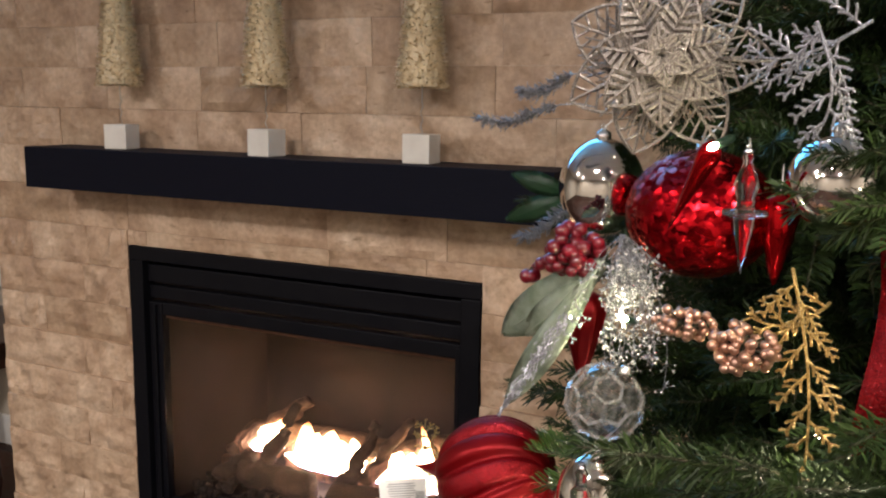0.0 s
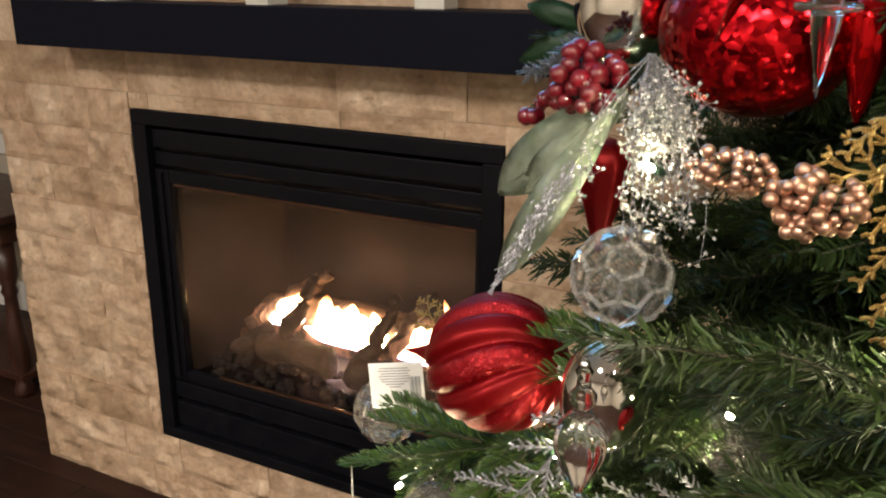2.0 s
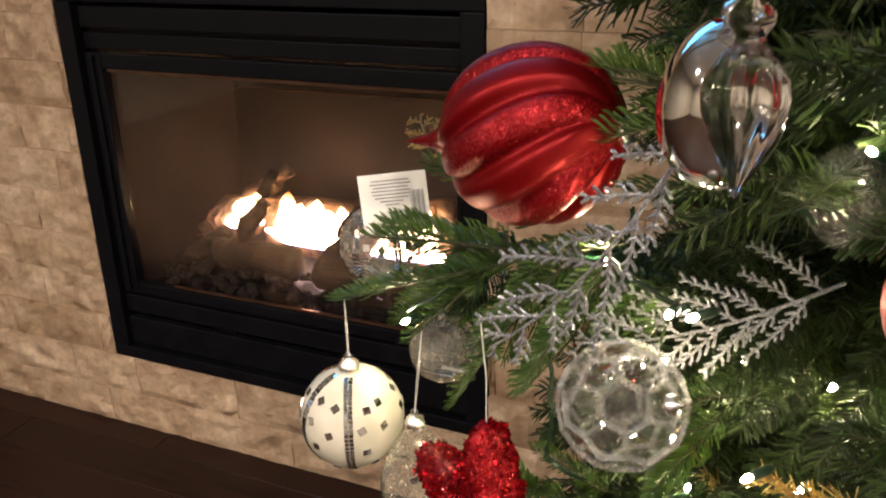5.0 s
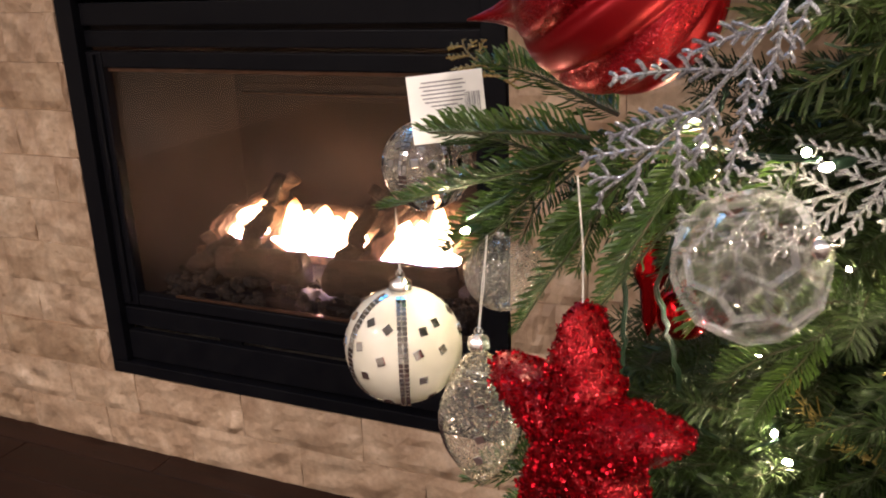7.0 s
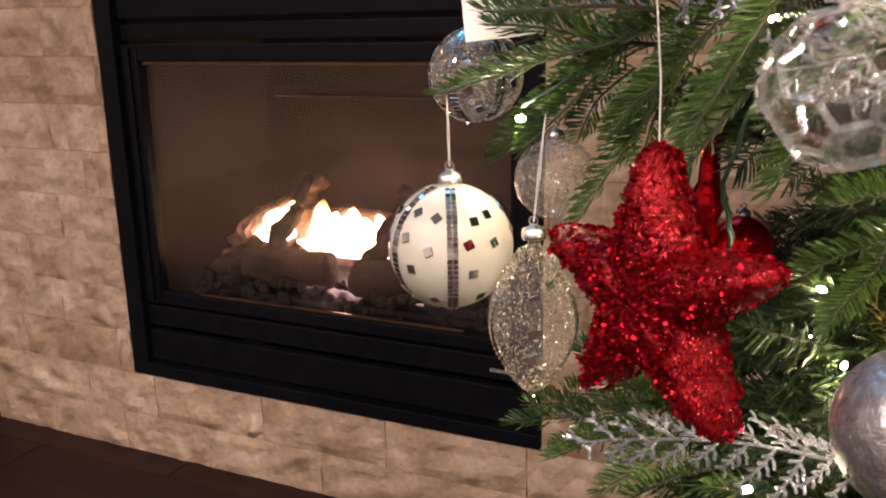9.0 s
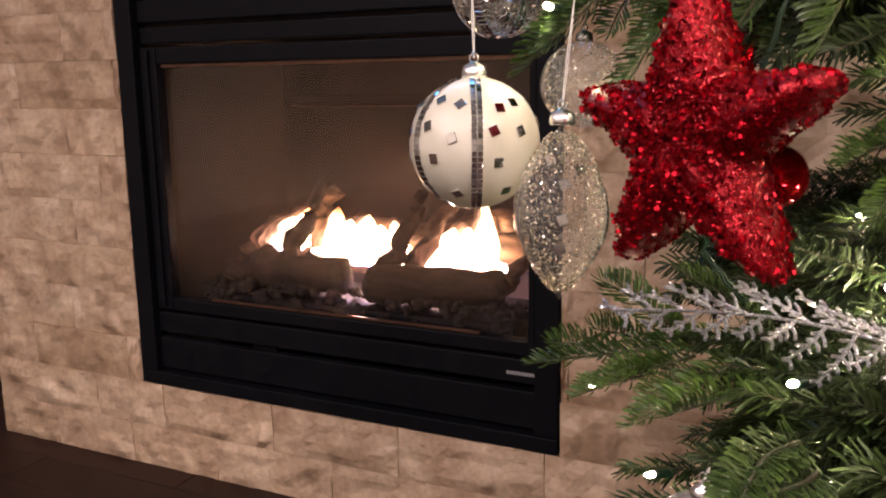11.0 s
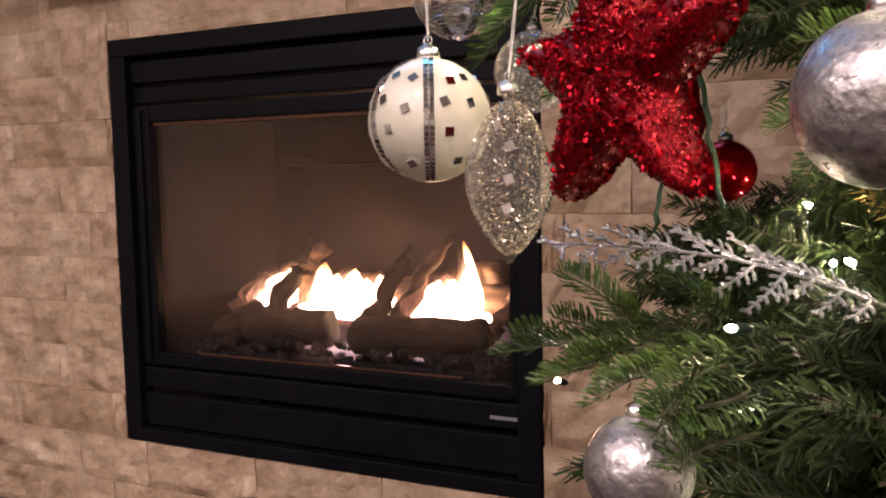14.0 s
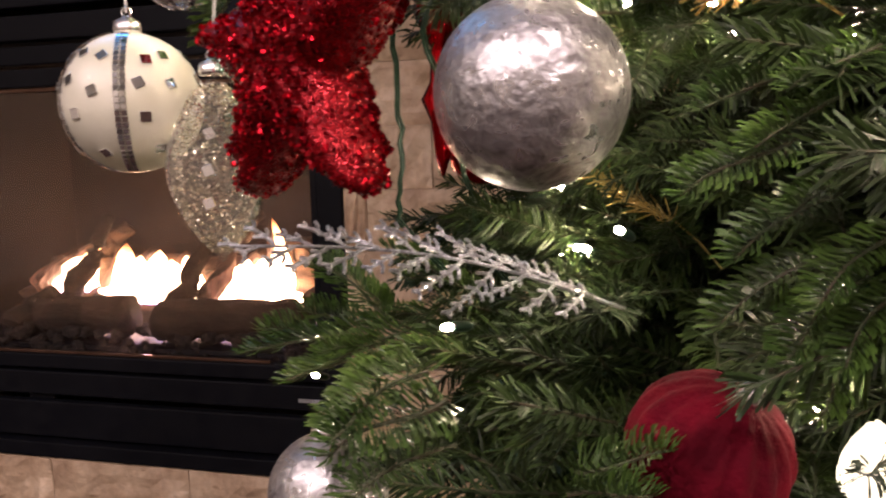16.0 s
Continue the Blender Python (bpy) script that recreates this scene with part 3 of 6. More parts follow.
for i, (a, b, r0, r1, sag) in enumerate((
        ((0.22, 0.16, 0.245), (0.47, 0.13, 0.26), 0.036, 0.040, 0.0),
        ((0.53, 0.13, 0.25), (0.83, 0.15, 0.262), 0.040, 0.034, 0.0),
        ((0.14, 0.30, 0.30), (0.86, 0.31, 0.30), 0.04, 0.04, -0.02),
        ((0.175, 0.29, 0.27), (0.300, 0.31, 0.385), 0.030, 0.024, -0.02),
        ((0.62, 0.29, 0.30), (0.80, 0.30, 0.375), 0.034, 0.026, -0.02),
        ((0.285, 0.14, 0.26), (0.375, 0.205, 0.455), 0.027, 0.014, 0.015),
        ((0.20, 0.31, 0.29), (0.33, 0.335, 0.42), 0.026, 0.018, -0.01),
        ((0.135, 0.21, 0.235), (0.205, 0.26, 0.345), 0.036, 0.024, 0.0),
        ((0.155, 0.13, 0.225), (0.225, 0.20, 0.285), 0.026, 0.022, 0.0),
        ((0.545, 0.15, 0.26), (0.625, 0.205, 0.44), 0.025, 0.013, 0.012),
        ((0.60, 0.20, 0.27), (0.715, 0.235, 0.455), 0.022, 0.012, -0.02),
        ((0.80, 0.20, 0.24), (0.87, 0.25, 0.36), 0.02, 0.013, 0.01))):
    part("gas_log", log_mesh(bent(a, b, sag, seed=i), r0, r1, i), LITLOG if min(a[1], b[1]) > 0.185 else LOG, fire, smooth=True)
rnd = random.Random(5)
bm = bmesh.new()
bmesh.ops.create_icosphere(bm, subdivisions=1, radius=0.011)
for v in bm.verts:
    v.co *= 1 + 0.5 * noise.noise(v.co * 90)
ember_me = finish(bm, "ember", EMBER)
for i in range(190):
    ey = rnd.uniform(0.060, 0.17)
    part("ember", ember_me, EMBER, fire, m=pose(rnd.uniform(0.10, 0.89), ey, 0.176 + 0.042 * min(1, (ey - 0.06) / 0.05) + rnd.uniform(-0.004, 0.010), i * 40, i * 70) @ Matrix.Scale(rnd.uniform(0.6, 1.5), 4))


def flame_material():
    m = bpy.data.materials.new("gas_flame")
    m.use_nodes = True
    nt = m.node_tree
    nt.nodes.remove(nt.nodes["Principled BSDF"])
    tc = nt.nodes.new("ShaderNodeTexCoord")
    sep = nt.nodes.new("ShaderNodeSeparateXYZ")
    nt.links.new(tc.outputs["Generated"], sep.inputs[0])
    ramp = nt.nodes.new("ShaderNodeValToRGB")
    e = ramp.color_ramp.elements
    e[0].position, e[0].color = 0.0, (0.35, 0.30, 0.9, 1)
    e[1].position, e[1].color = 1.0, (1.0, 0.34, 0.08, 1)
    for p, c in ((0.06, (1.0, 0.62, 0.36, 1)), (0.55, (1.0, 0.66, 0.34, 1))):
        n = e.new(p)
        n.color = c
    nt.links.new(sep.outputs[2], ramp.inputs[0])
    em, tr = nt.nodes.new("ShaderNodeEmission"), nt.nodes.new("ShaderNodeBsdfTransparent")
    heat = nt.nodes.new("ShaderNodeMapRange")
    heat.inputs["From Min"].default_value, heat.inputs["From Max"].default_value = 1.0, 0.30
    heat.inputs["To Min"].default_value, heat.inputs["To Max"].default_value = 2.0, 64
    nt.links.new(sep.outputs[2], heat.inputs["Value"])
    nt.links.new(heat.outputs[0], em.inputs[1])
    nt.links.new(ramp.outputs[0], em.inputs[0])
    lw, mp = nt.nodes.new("ShaderNodeTexNoise"), nt.nodes.new("ShaderNodeMapping")
    mp.inputs["Scale"].default_value = (9, 2, 2.2)
    lw.inputs["Scale"].default_value, lw.inputs["Detail"].default_value = 1.0, 3
    nt.links.new(tc.outputs["Generated"], mp.inputs[0])
    nt.links.new(mp.outputs[0], lw.inputs["Vector"])
    low = nt.nodes.new("ShaderNodeMapRange")
    low.inputs["From Min"].default_value, low.inputs["From Max"].default_value = 1.0, 0.25
    low.inputs["To Min"].default_value, low.inputs["To Max"].default_value = -0.75, 1.0
    nt.links.new(sep.outputs[2], low.inputs["Value"])
    sub = nt.nodes.new("ShaderNodeMath")
    sub.operation, sub.use_clamp = "MULTIPLY_ADD", True
    sub.inputs[1].default_value = 1.9
    nt.links.new(lw.outputs[0], sub.inputs[0])
    nt.links.new(low.outputs[0], sub.inputs[2])
    mix = nt.nodes.new("ShaderNodeMixShader")
    nt.links.new(sub.outputs[0], mix.inputs[0])
    nt.links.new(tr.outputs[0], mix.inputs[1])
    nt.links.new(em.outputs[0], mix.inputs[2])
    nt.links.new(mix.outputs[0], nt.nodes["Material Output"].inputs[0])
    return m


FLAME = flame_material()


def fringe_glow_material(name, colour, strength, most):
    m = bpy.data.materials.new(name)
    m.use_nodes = True
    nt = m.node_tree
    nt.nodes.remove(nt.nodes["Principled BSDF"])
    em, tr, mx = nt.nodes.new("ShaderNodeEmission"), nt.nodes.new("ShaderNodeBsdfTransparent"), nt.nodes.new("ShaderNodeMixShader")
    no, rr = nt.nodes.new("ShaderNodeTexNoise"), nt.nodes.new("ShaderNodeMapRange")
    em.inputs[0].default_value, em.inputs[1].default_value = (*colour, 1), strength
    no.inputs["Scale"].default_value = 30
    mp = nt.nodes.new("ShaderNodeMapping")
    mp.inputs["Scale"].default_value = (1.6, 1.0, 0.45)
    rr.inputs["From Min"].default_value, rr.inputs["From Max"].default_value, rr.inputs["To Max"].default_value = 0.32, 0.72, most
    nt.links.new(nt.nodes.new("ShaderNodeTexCoord").outputs["Object"], mp.inputs[0])
    nt.links.new(mp.outputs[0], no.inputs["Vector"])
    nt.links.new(no.outputs[0], rr.inputs["Value"])
    gen, up, fade = nt.nodes.new("ShaderNodeSeparateXYZ"), nt.nodes.new("ShaderNodeMapRange"), nt.nodes.new("ShaderNodeMath")
    nt.links.new(nt.nodes.new("ShaderNodeTexCoord").outputs["Generated"], gen.inputs[0])
    up.inputs["From Min"].default_value, up.inputs["From Max"].default_value = 0.95, 0.30
    nt.links.new(gen.outputs[2], up.inputs["Value"])
    fade.operation = "MULTIPLY"
    nt.links.new(rr.outputs[0], fade.inputs[0])
    nt.links.new(up.outputs[0], fade.inputs[1])
    nt.links.new(fade.outputs[0], mx.inputs[0])
    nt.links.new(tr.outputs[0], mx.inputs[1])
    nt.links.new(em.outputs[0], mx.inputs[2])
    nt.links.new(mx.outputs[0], nt.nodes["Material Output"].inputs[0])
    return m


# see-through emissive shells: flame edge, plus bloom painted around it as geometry
FRINGE_GLOWS = [fringe_glow_material("flame_fringe", c, e, k) for c, e, k in (((1.0, 0.60, 0.34), 6.0, 0.70), ((1.0, 0.50, 0.27), 2.4, 0.50), ((1.0, 0.44, 0.25), 0.9, 0.35))]


def flame_tongue(bm, x, y, z, w, d, h, lean, seed, half=False):
    """A round-topped lick of flame, whole or its front half only."""
    rings, segs = 14, 16
    span = math.pi if half else 2 * math.pi
    rows = []
    for i in range(rings + 1):
        k = i / rings
        r = max(0.03, (1 - k ** 2.8) ** 0.75 * (0.70 + 0.30 * math.sin(math.pi * min(1, 1.3 * k + 0.1))) * (1 + 0.10 * math.sin(9 * k + seed)))
        ox = lean * k * k * h + 0.007 * math.sin(5 * k + seed) * k
        row = []
        for j in range(segs + (1 if half else 0)):
            a = math.pi + span * j / segs
            q = r * (1 + 0.16 * noise.noise((3 * math.cos(a), 3 * math.sin(a) + seed, 4 * k)))
            row.append(bm.verts.new((x + ox + w / 2 * q * math.cos(a), y + d / 2 * q * math.sin(a), z + h * k)))
        rows.append(row)
    for a, b in zip(rows, rows[1:]):
        n = len(a)
        for j in range(n - 1 if half else n):
            bm.faces.new((a[j], a[(j + 1) % n], b[(j + 1) % n], b[j]))


for seed, tongues in enumerate((
        ((0.200, 0.25, 0.292, 0.050, 0.05, 0.060, 0.9), (0.232, 0.26, 0.284, 0.070, 0.05, 0.075, 0.6), (0.262, 0.26, 0.290, 0.045, 0.05, 0.090, 0.4), (0.225, 0.25, 0.280, 0.09, 0.05, 0.05, 0.3)),
        ((0.372, 0.25, 0.272, 0.060, 0.06, 0.105, 0.1), (0.405, 0.25, 0.264, 0.080, 0.06, 0.088, 0.05), (0.445, 0.26, 0.264, 0.085, 0.06, 0.098, 0.02), (0.485, 0.25, 0.264, 0.080, 0.06, 0.080, 0.0), (0.516, 0.26, 0.266, 0.060, 0.06, 0.086, 0.05), (0.445, 0.24, 0.262, 0.19, 0.05, 0.066, 0.0)),
        ((0.610, 0.26, 0.274, 0.060, 0.05, 0.060, 0.3), (0.650, 0.25, 0.272, 0.075, 0.05, 0.075, 0.2), (0.692, 0.25, 0.272, 0.080, 0.05, 0.078, 0.1), (0.728, 0.25, 0.272, 0.055, 0.05, 0.100, 0.1), (0.758, 0.24, 0.266, 0.030, 0.04, 0.160, -0.08), (0.68, 0.24, 0.266, 0.17, 0.05, 0.058, 0.0)))):
    bm = bmesh.new()
    for i, tg in enumerate(tongues):
        flame_tongue(bm, *tg[:3], tg[3] * 1.35, tg[4], tg[5] * 1.12, tg[6], seed * 7 + i)
    core = part("flame", bm, FLAME, fire, "white-hot orange gas flame", smooth=True)
    for n_, (grow, rise) in enumerate(((0.018, 0.012), (0.036, 0.026), (0.075, 0.055))):
        halo = bmesh.new()
        for i, (x_, y_, z_, w_, d_, h_, l_) in enumerate(tongues[:-1] if n_ == 0 else tongues[n_ - 1::2]):
            flame_tongue(halo, x_, y_ - 0.006 * n_, z_ - 0.003 * n_, w_ + grow, d_ + grow, h_ + rise, l_, seed * 5 + i + n_, True)
        part("flame_fringe", halo, FRINGE_GLOWS[n_], core, "orange flame fringe with painted bloom glow", smooth=True)

# ---- the Christmas tree ----
AXIS = Vector((0.30, 1.85, 0.0))


def branch_mesh(seed, length=0.80, bare=0.22, dense=1.0):
    """A branch along +x: a wrapped twig with side shoots, all set with flat needles."""
    rnd = random.Random(seed)
    verts, faces, mats = [], [], []

    def needles(path, density, ln, start=0.0):
        total = sum((b - a).length for a, b in zip(path, path[1:]))
        n = int(total * density * dense)
        for i in range(n):
            s = start + (1 - start) * (i + 0.6 * rnd.random()) / n
            f = s * (len(path) - 1)
            k = min(int(f), len(path) - 2)
            p = path[k].lerp(path[k + 1], f - k)
            d = (path[k + 1] - path[k]).normalized()
            e1 = d.cross(Vector((0, 0, 1))).normalized()
            e2 = e1.cross(d)
            # mostly combed to the two sides, the rest above and below
            a = (i % 2) * math.pi + rnd.gauss(0, 0.42) if i % 5 < 3 else rnd.uniform(0, 2 * math.pi)
            out = e1 * math.cos(a) + e2 * math.sin(a)
            w = (out + d * (rnd.uniform(0.55, 0.85) + max(0, s - 0.85) * 5)).normalized()
            l = ln * rnd.uniform(0.85, 1.12) * (1 - 0.35 * max(0, s - 0.8) / 0.2)
            side = w.cross(d.cross(out) + 0.5 * Vector((rnd.uniform(-1, 1), rnd.uniform(-1, 1), rnd.uniform(-1, 1)))).normalized() * (0.00105 if dense == 1 else 0.0024)
            bend = Vector((0, 0, -0.0035 * rnd.random())) + d * 0.0015
            b0 = len(verts)
            verts.extend([p - side * 0.6, p + side * 0.6, p + w * l * 0.55 + side, p + w * l * 0.55 - side, p + w * l * 0.93 + bend + side * 0.8, p + w * l + bend, p + w * l * 0.93 + bend - side * 0.8])
            faces.append((b0, b0 + 1, b0 + 2, b0 + 3))
            faces.append((b0 + 3, b0 + 2, b0 + 4, b0 + 5, b0 + 6))
            mats.extend((0, 0))

    def bar(path, r0, r1):
        b0, sides = len(verts), 5
        for i, p in enumerate(path):
            d = (path[min(i + 1, len(path) - 1)] - path[max(i - 1, 0)]).normalized()
            e1 = d.cross(Vector((0, 0, 1))).normalized()
            e2 = e1.cross(d)
            r = r0 + (r1 - r0) * i / (len(path) - 1)
            for j in range(sides):
                verts.append(p + r * (e1 * math.cos(j * 6.283 / sides) + e2 * math.sin(j * 6.283 / sides)))
        for i in range(len(path) - 1):
            for j in range(sides):
                a, b = b0 + i * sides + j, b0 + i * sides + (j + 1) % sides
                faces.append((a, b, b + sides, a + sides))
                mats.append(1)

    n = 14
    main = [Vector((length * k / n, 0.012 * math.sin(k * 0.8 + seed), -0.05 * math.sin(math.pi * 0.9 * k / n) + 0.012 * math.sin(k * 0.5 + seed))) for k in range(n + 1)]
    bar(main, 0.0030, 0.0011)
    needles(main[3:], 1150, 0.0285)
    x = bare
    side = 1 if seed % 2 else -1
    while x < length - 0.06:
        f = x / length * n
        k = int(f)
        p = main[k].lerp(main[k + 1], f - k)
        left = length - x
        ln = min(0.17, left * 0.72) * rnd.uniform(0.8, 1.1)
        ang = side * radians(rnd.uniform(34, 56))
        d = Vector((math.cos(ang), math.sin(ang), rnd.uniform(-0.35, 0.3))).normalized()
        curl = Vector((0.25, 0, rnd.uniform(-0.1, 0.2)))
        shoot = [p + d * ln * q / 5 + curl * ln * (q / 5) ** 2 * 0.5 for q in range(6)]
        bar(shoot, 0.0018, 0.0009)
        needles(shoot, 1250, 0.0255)
        side = -side
        x += rnd.uniform(0.032, 0.052)
    me = bpy.data.meshes.new("branch")
    me.from_pydata(verts, [], faces)
    me.materials.append(NEEDLE)
    me.materials.append(TWIG)
    me.polygons.foreach_set("material_index", mats)
    return me


def aim(root, tip, roll=0.0):
    """A pose at root whose x axis runs to tip."""
    root, tip = Vector(root), Vector(tip)
    d = (tip - root).normalized()
    y_ = Vector((0, 0, 1)).cross(d)
    y_ = y_.normalized() if y_.length > 1e-3 else Vector((0, 1, 0))
    m = Matrix((d, y_, d.cross(y_))).transposed().to_4x4()
    return Matrix.Translation(root) @ m @ Matrix.Rotation(radians(roll), 4, "X")


tree = thing("christmas_tree", (AXIS.x, AXIS.y, 0), "full green artificial Christmas tree beside the fireplace", "christmas tree")
part("trunk", tube([(0, 0, 0.0), (0, 0, 0.9), (0, 0, 1.8), (0, 0, 2.5)], 0.024, 12, 0.5), TWIG, tree)
for k in range(4):
    a = k * math.pi / 2 + 0.4
    part("stand_leg", tube([(0.03 * math.cos(a), 0.03 * math.sin(a), 0.14), (0.3 * math.cos(a), 0.3 * math.sin(a), 0.03), (0.36 * math.cos(a), 0.36 * math.sin(a), 0.008)], 0.008, 8), IRON, tree)
BRANCHES = [branch_mesh(s) for s in range(7)]
LIGHTER = [branch_mesh(s, dense=0.3) for s in range(4)]
INV = Matrix.Translation((-AXIS.x, -AXIS.y, 0))


def put_branch(tip, root=None, k=0, roll=0.0, light=False):
    tip = Vector(tip)
    if root is None:
        flat = (Vector((tip.x, tip.y, 0)) - AXIS)
        root = AXIS + flat * (1 - 0.80 / flat.length) + Vector((0, 0, tip.z - 0.06))
    m = aim(root, tip, roll)
    size = (tip - Vector(root)).length / 0.80
    part("branch", LIGHTER[k % 4] if light else BRANCHES[k % 7], NEEDLE, tree, m=INV @ m @ Matrix.Scale(size, 4))


def reach(z):
    return 0.93 * min(1.0, (2.95 - z) / 1.75)


rnd = random.Random(21)
count = 0
z = 0.16
while z < 2.45:
    n = 30
    off = rnd.uniform(0, 360)
    for i in range(n):
        a = (off + 360 * i / n + rnd.uniform(-6, 6)) % 360
        seen_side = 165 < a < 300
        if not seen_side and i % 4:
            continue
        r = reach(z) * rnd.uniform(0.74, 0.98)
        c, s = math.cos(radians(a)), math.sin(radians(a))
        zz = z + rnd.uniform(-0.04, 0.04)
        tip = Vector((AXIS.x + r * c, AXIS.y + r * s, zz))
        # keep clear of walls, hearth view and the open air in front
        if tip.y > 2.02 and tip.x < -0.05 or tip.y > 2.8:
            continue
        if tip.x < -0.42 and tip.y > 1.25:
            continue
        if 0.74 < zz < 0.97 and tip.x < -0.22 and 1.12 < tip.y:
            continue
        if 0.72 < zz < 1.0 and tip.x < -0.18 and tip.y < 1.14:
            continue
        flat = Vector((c, s, 0))
        length = rnd.uniform(0.68, 0.82)
        put_branch(tip, AXIS + flat * max(0.03, r - length) + Vector((0, 0, zz - rnd.uniform(-0.02, 0.12))), count, rnd.uniform(-40, 40), not seen_side or zz > 1.75 or zz < 0.36)
        count += 1
    z += 0.085

# a second, inner round of boughs that closes the gaps
z = 0.30
while z < 1.75:
    for i in range(8):
        a = radians(190 + 11 * i + rnd.uniform(-5, 5))
        r = reach(z) * rnd.uniform(0.58, 0.70)
        c, s = math.cos(a), math.sin(a)
        zz = z + rnd.uniform(-0.04, 0.04)
        put_branch((AXIS.x + r * c, AXIS.y + r * s, zz), (AXIS.x + 0.03 * c, AXIS.y + 0.03 * s, zz + 0.05), count, rnd.uniform(-60, 60))
        count += 1
    z += 0.105

# boughs that reach out past the rest
put_branch((-0.206, 0.991, 1.238), (0.42, 1.280, 1.290), 1, 20)
put_branch((-0.440, 1.370, 0.560), (0.22, 1.66, 0.58), 2, 15)
put_branch((-0.400, 1.210, 0.600), (0.24, 1.55, 0.66), 6, -15)
put_branch((-0.335, 1.222, 1.194), (0.20, 1.66, 1.26), 0, 0)
put_branch((-0.290, 1.185, 1.085), (0.28, 1.55, 1.14), 3, 25)
put_branch((-0.165, 1.085, 0.725), (0.36, 1.50, 0.98), 4, 30)
put_branch((-0.110, 1.040, 0.800), (0.46, 1.50, 0.95), 0, -25)
put_branch((-0.060, 1.000, 0.900), (0.52, 1.48, 1.00), 1, 10)
put_branch((-0.280, 1.330, 0.800), (0.24, 1.75, 0.95), 3, 0)
put_branch((-0.300, 1.420, 0.740), (0.22, 1.80, 0.84), 5, 30)
put_branch((-0.340, 1.300, 0.680), (0.26, 1.66, 0.76), 0, 20)
put_branch((-0.300, 1.210, 0.560), (0.30, 1.60, 0.62), 1, -20)
put_branch((-0.230, 1.260, 0.800), (0.32, 1.68, 0.92), 2, 15)
put_branch((-0.200, 1.180, 0.640), (0.36, 1.58, 0.74), 6, 0)
put_branch((-0.250, 1.180, 0.500), (0.30, 1.60, 0.52), 3, 0)
put_branch((-0.150, 1.120, 0.860), (0.40, 1.55, 1.00), 5, -30)
put_branch((-0.090, 1.000, 0.740), (0.46, 1.42, 0.90), 2, 35)
put_branch((-0.060, 0.985, 0.860), (0.48, 1.42, 1.00), 6, -10)
put_branch((-0.040, 0.990, 0.660), (0.50, 1.44, 0.78), 4, 15)
put_branch((-0.130, 1.060, 1.140), (0.44, 1.44, 1.20), 5, 10)
put_branch((-0.020, 1.000, 1.160), (0.54, 1.40, 1.22), 0, -20)
put_branch((-0.080, 1.030, 1.270), (0.48, 1.44, 1.34), 3, 20)
put_branch((0.020, 0.990, 1.300), (0.56, 1.44, 1.38), 6, 0)
put_branch((-0.260, 1.480, 0.770), (0.30, 1.85, 0.86), 1, 20)
put_branch((-0.300, 1.500, 0.690), (0.28, 1.88, 0.74), 2, -20)
put_branch((-0.360, 1.450, 0.620), (0.24, 1.80, 0.68), 4, 0)
put_branch((-0.390, 1.370, 0.690), (0.22, 1.74, 0.78), 5, 25)
put_branch((-0.200, 1.420, 0.800), (0.36, 1.80, 0.92), 6, -15)
put_branch((-0.330, 1.560, 0.560), (0.26, 1.86, 0.60), 0, 10)
put_branch((-0.360, 1.300, 0.480), (0.24, 1.66, 0.50), 3, 10)
put_branch((-0.180, 1.500, 0.930), (0.38, 1.86, 1.02), 2, 0)
put_branch((-0.300, 1.380, 1.020), (0.26, 1.76, 1.10), 4, 30)
put_branch((-0.230, 1.300, 1.060), (0.34, 1.70, 1.16), 1, -10)
put_branch((-0.120, 1.020, 1.100), (0.44, 1.38, 1.24), 3, 20)
put_branch((-0.150, 1.080, 1.090), (0.40, 1.46, 1.20), 6, -30)
put_branch((-0.060, 0.990, 1.190), (0.50, 1.36, 1.26), 2, 10)


put_branch((-0.082, 1.040, 1.427), (0.418, 1.400, 1.527), 0, 0)
put_branch((-0.068, 1.030, 1.451), (0.432, 1.390, 1.551), 1, 10)
put_branch((-0.056, 1.030, 1.419), (0.444, 1.390, 1.519), 2, 20)


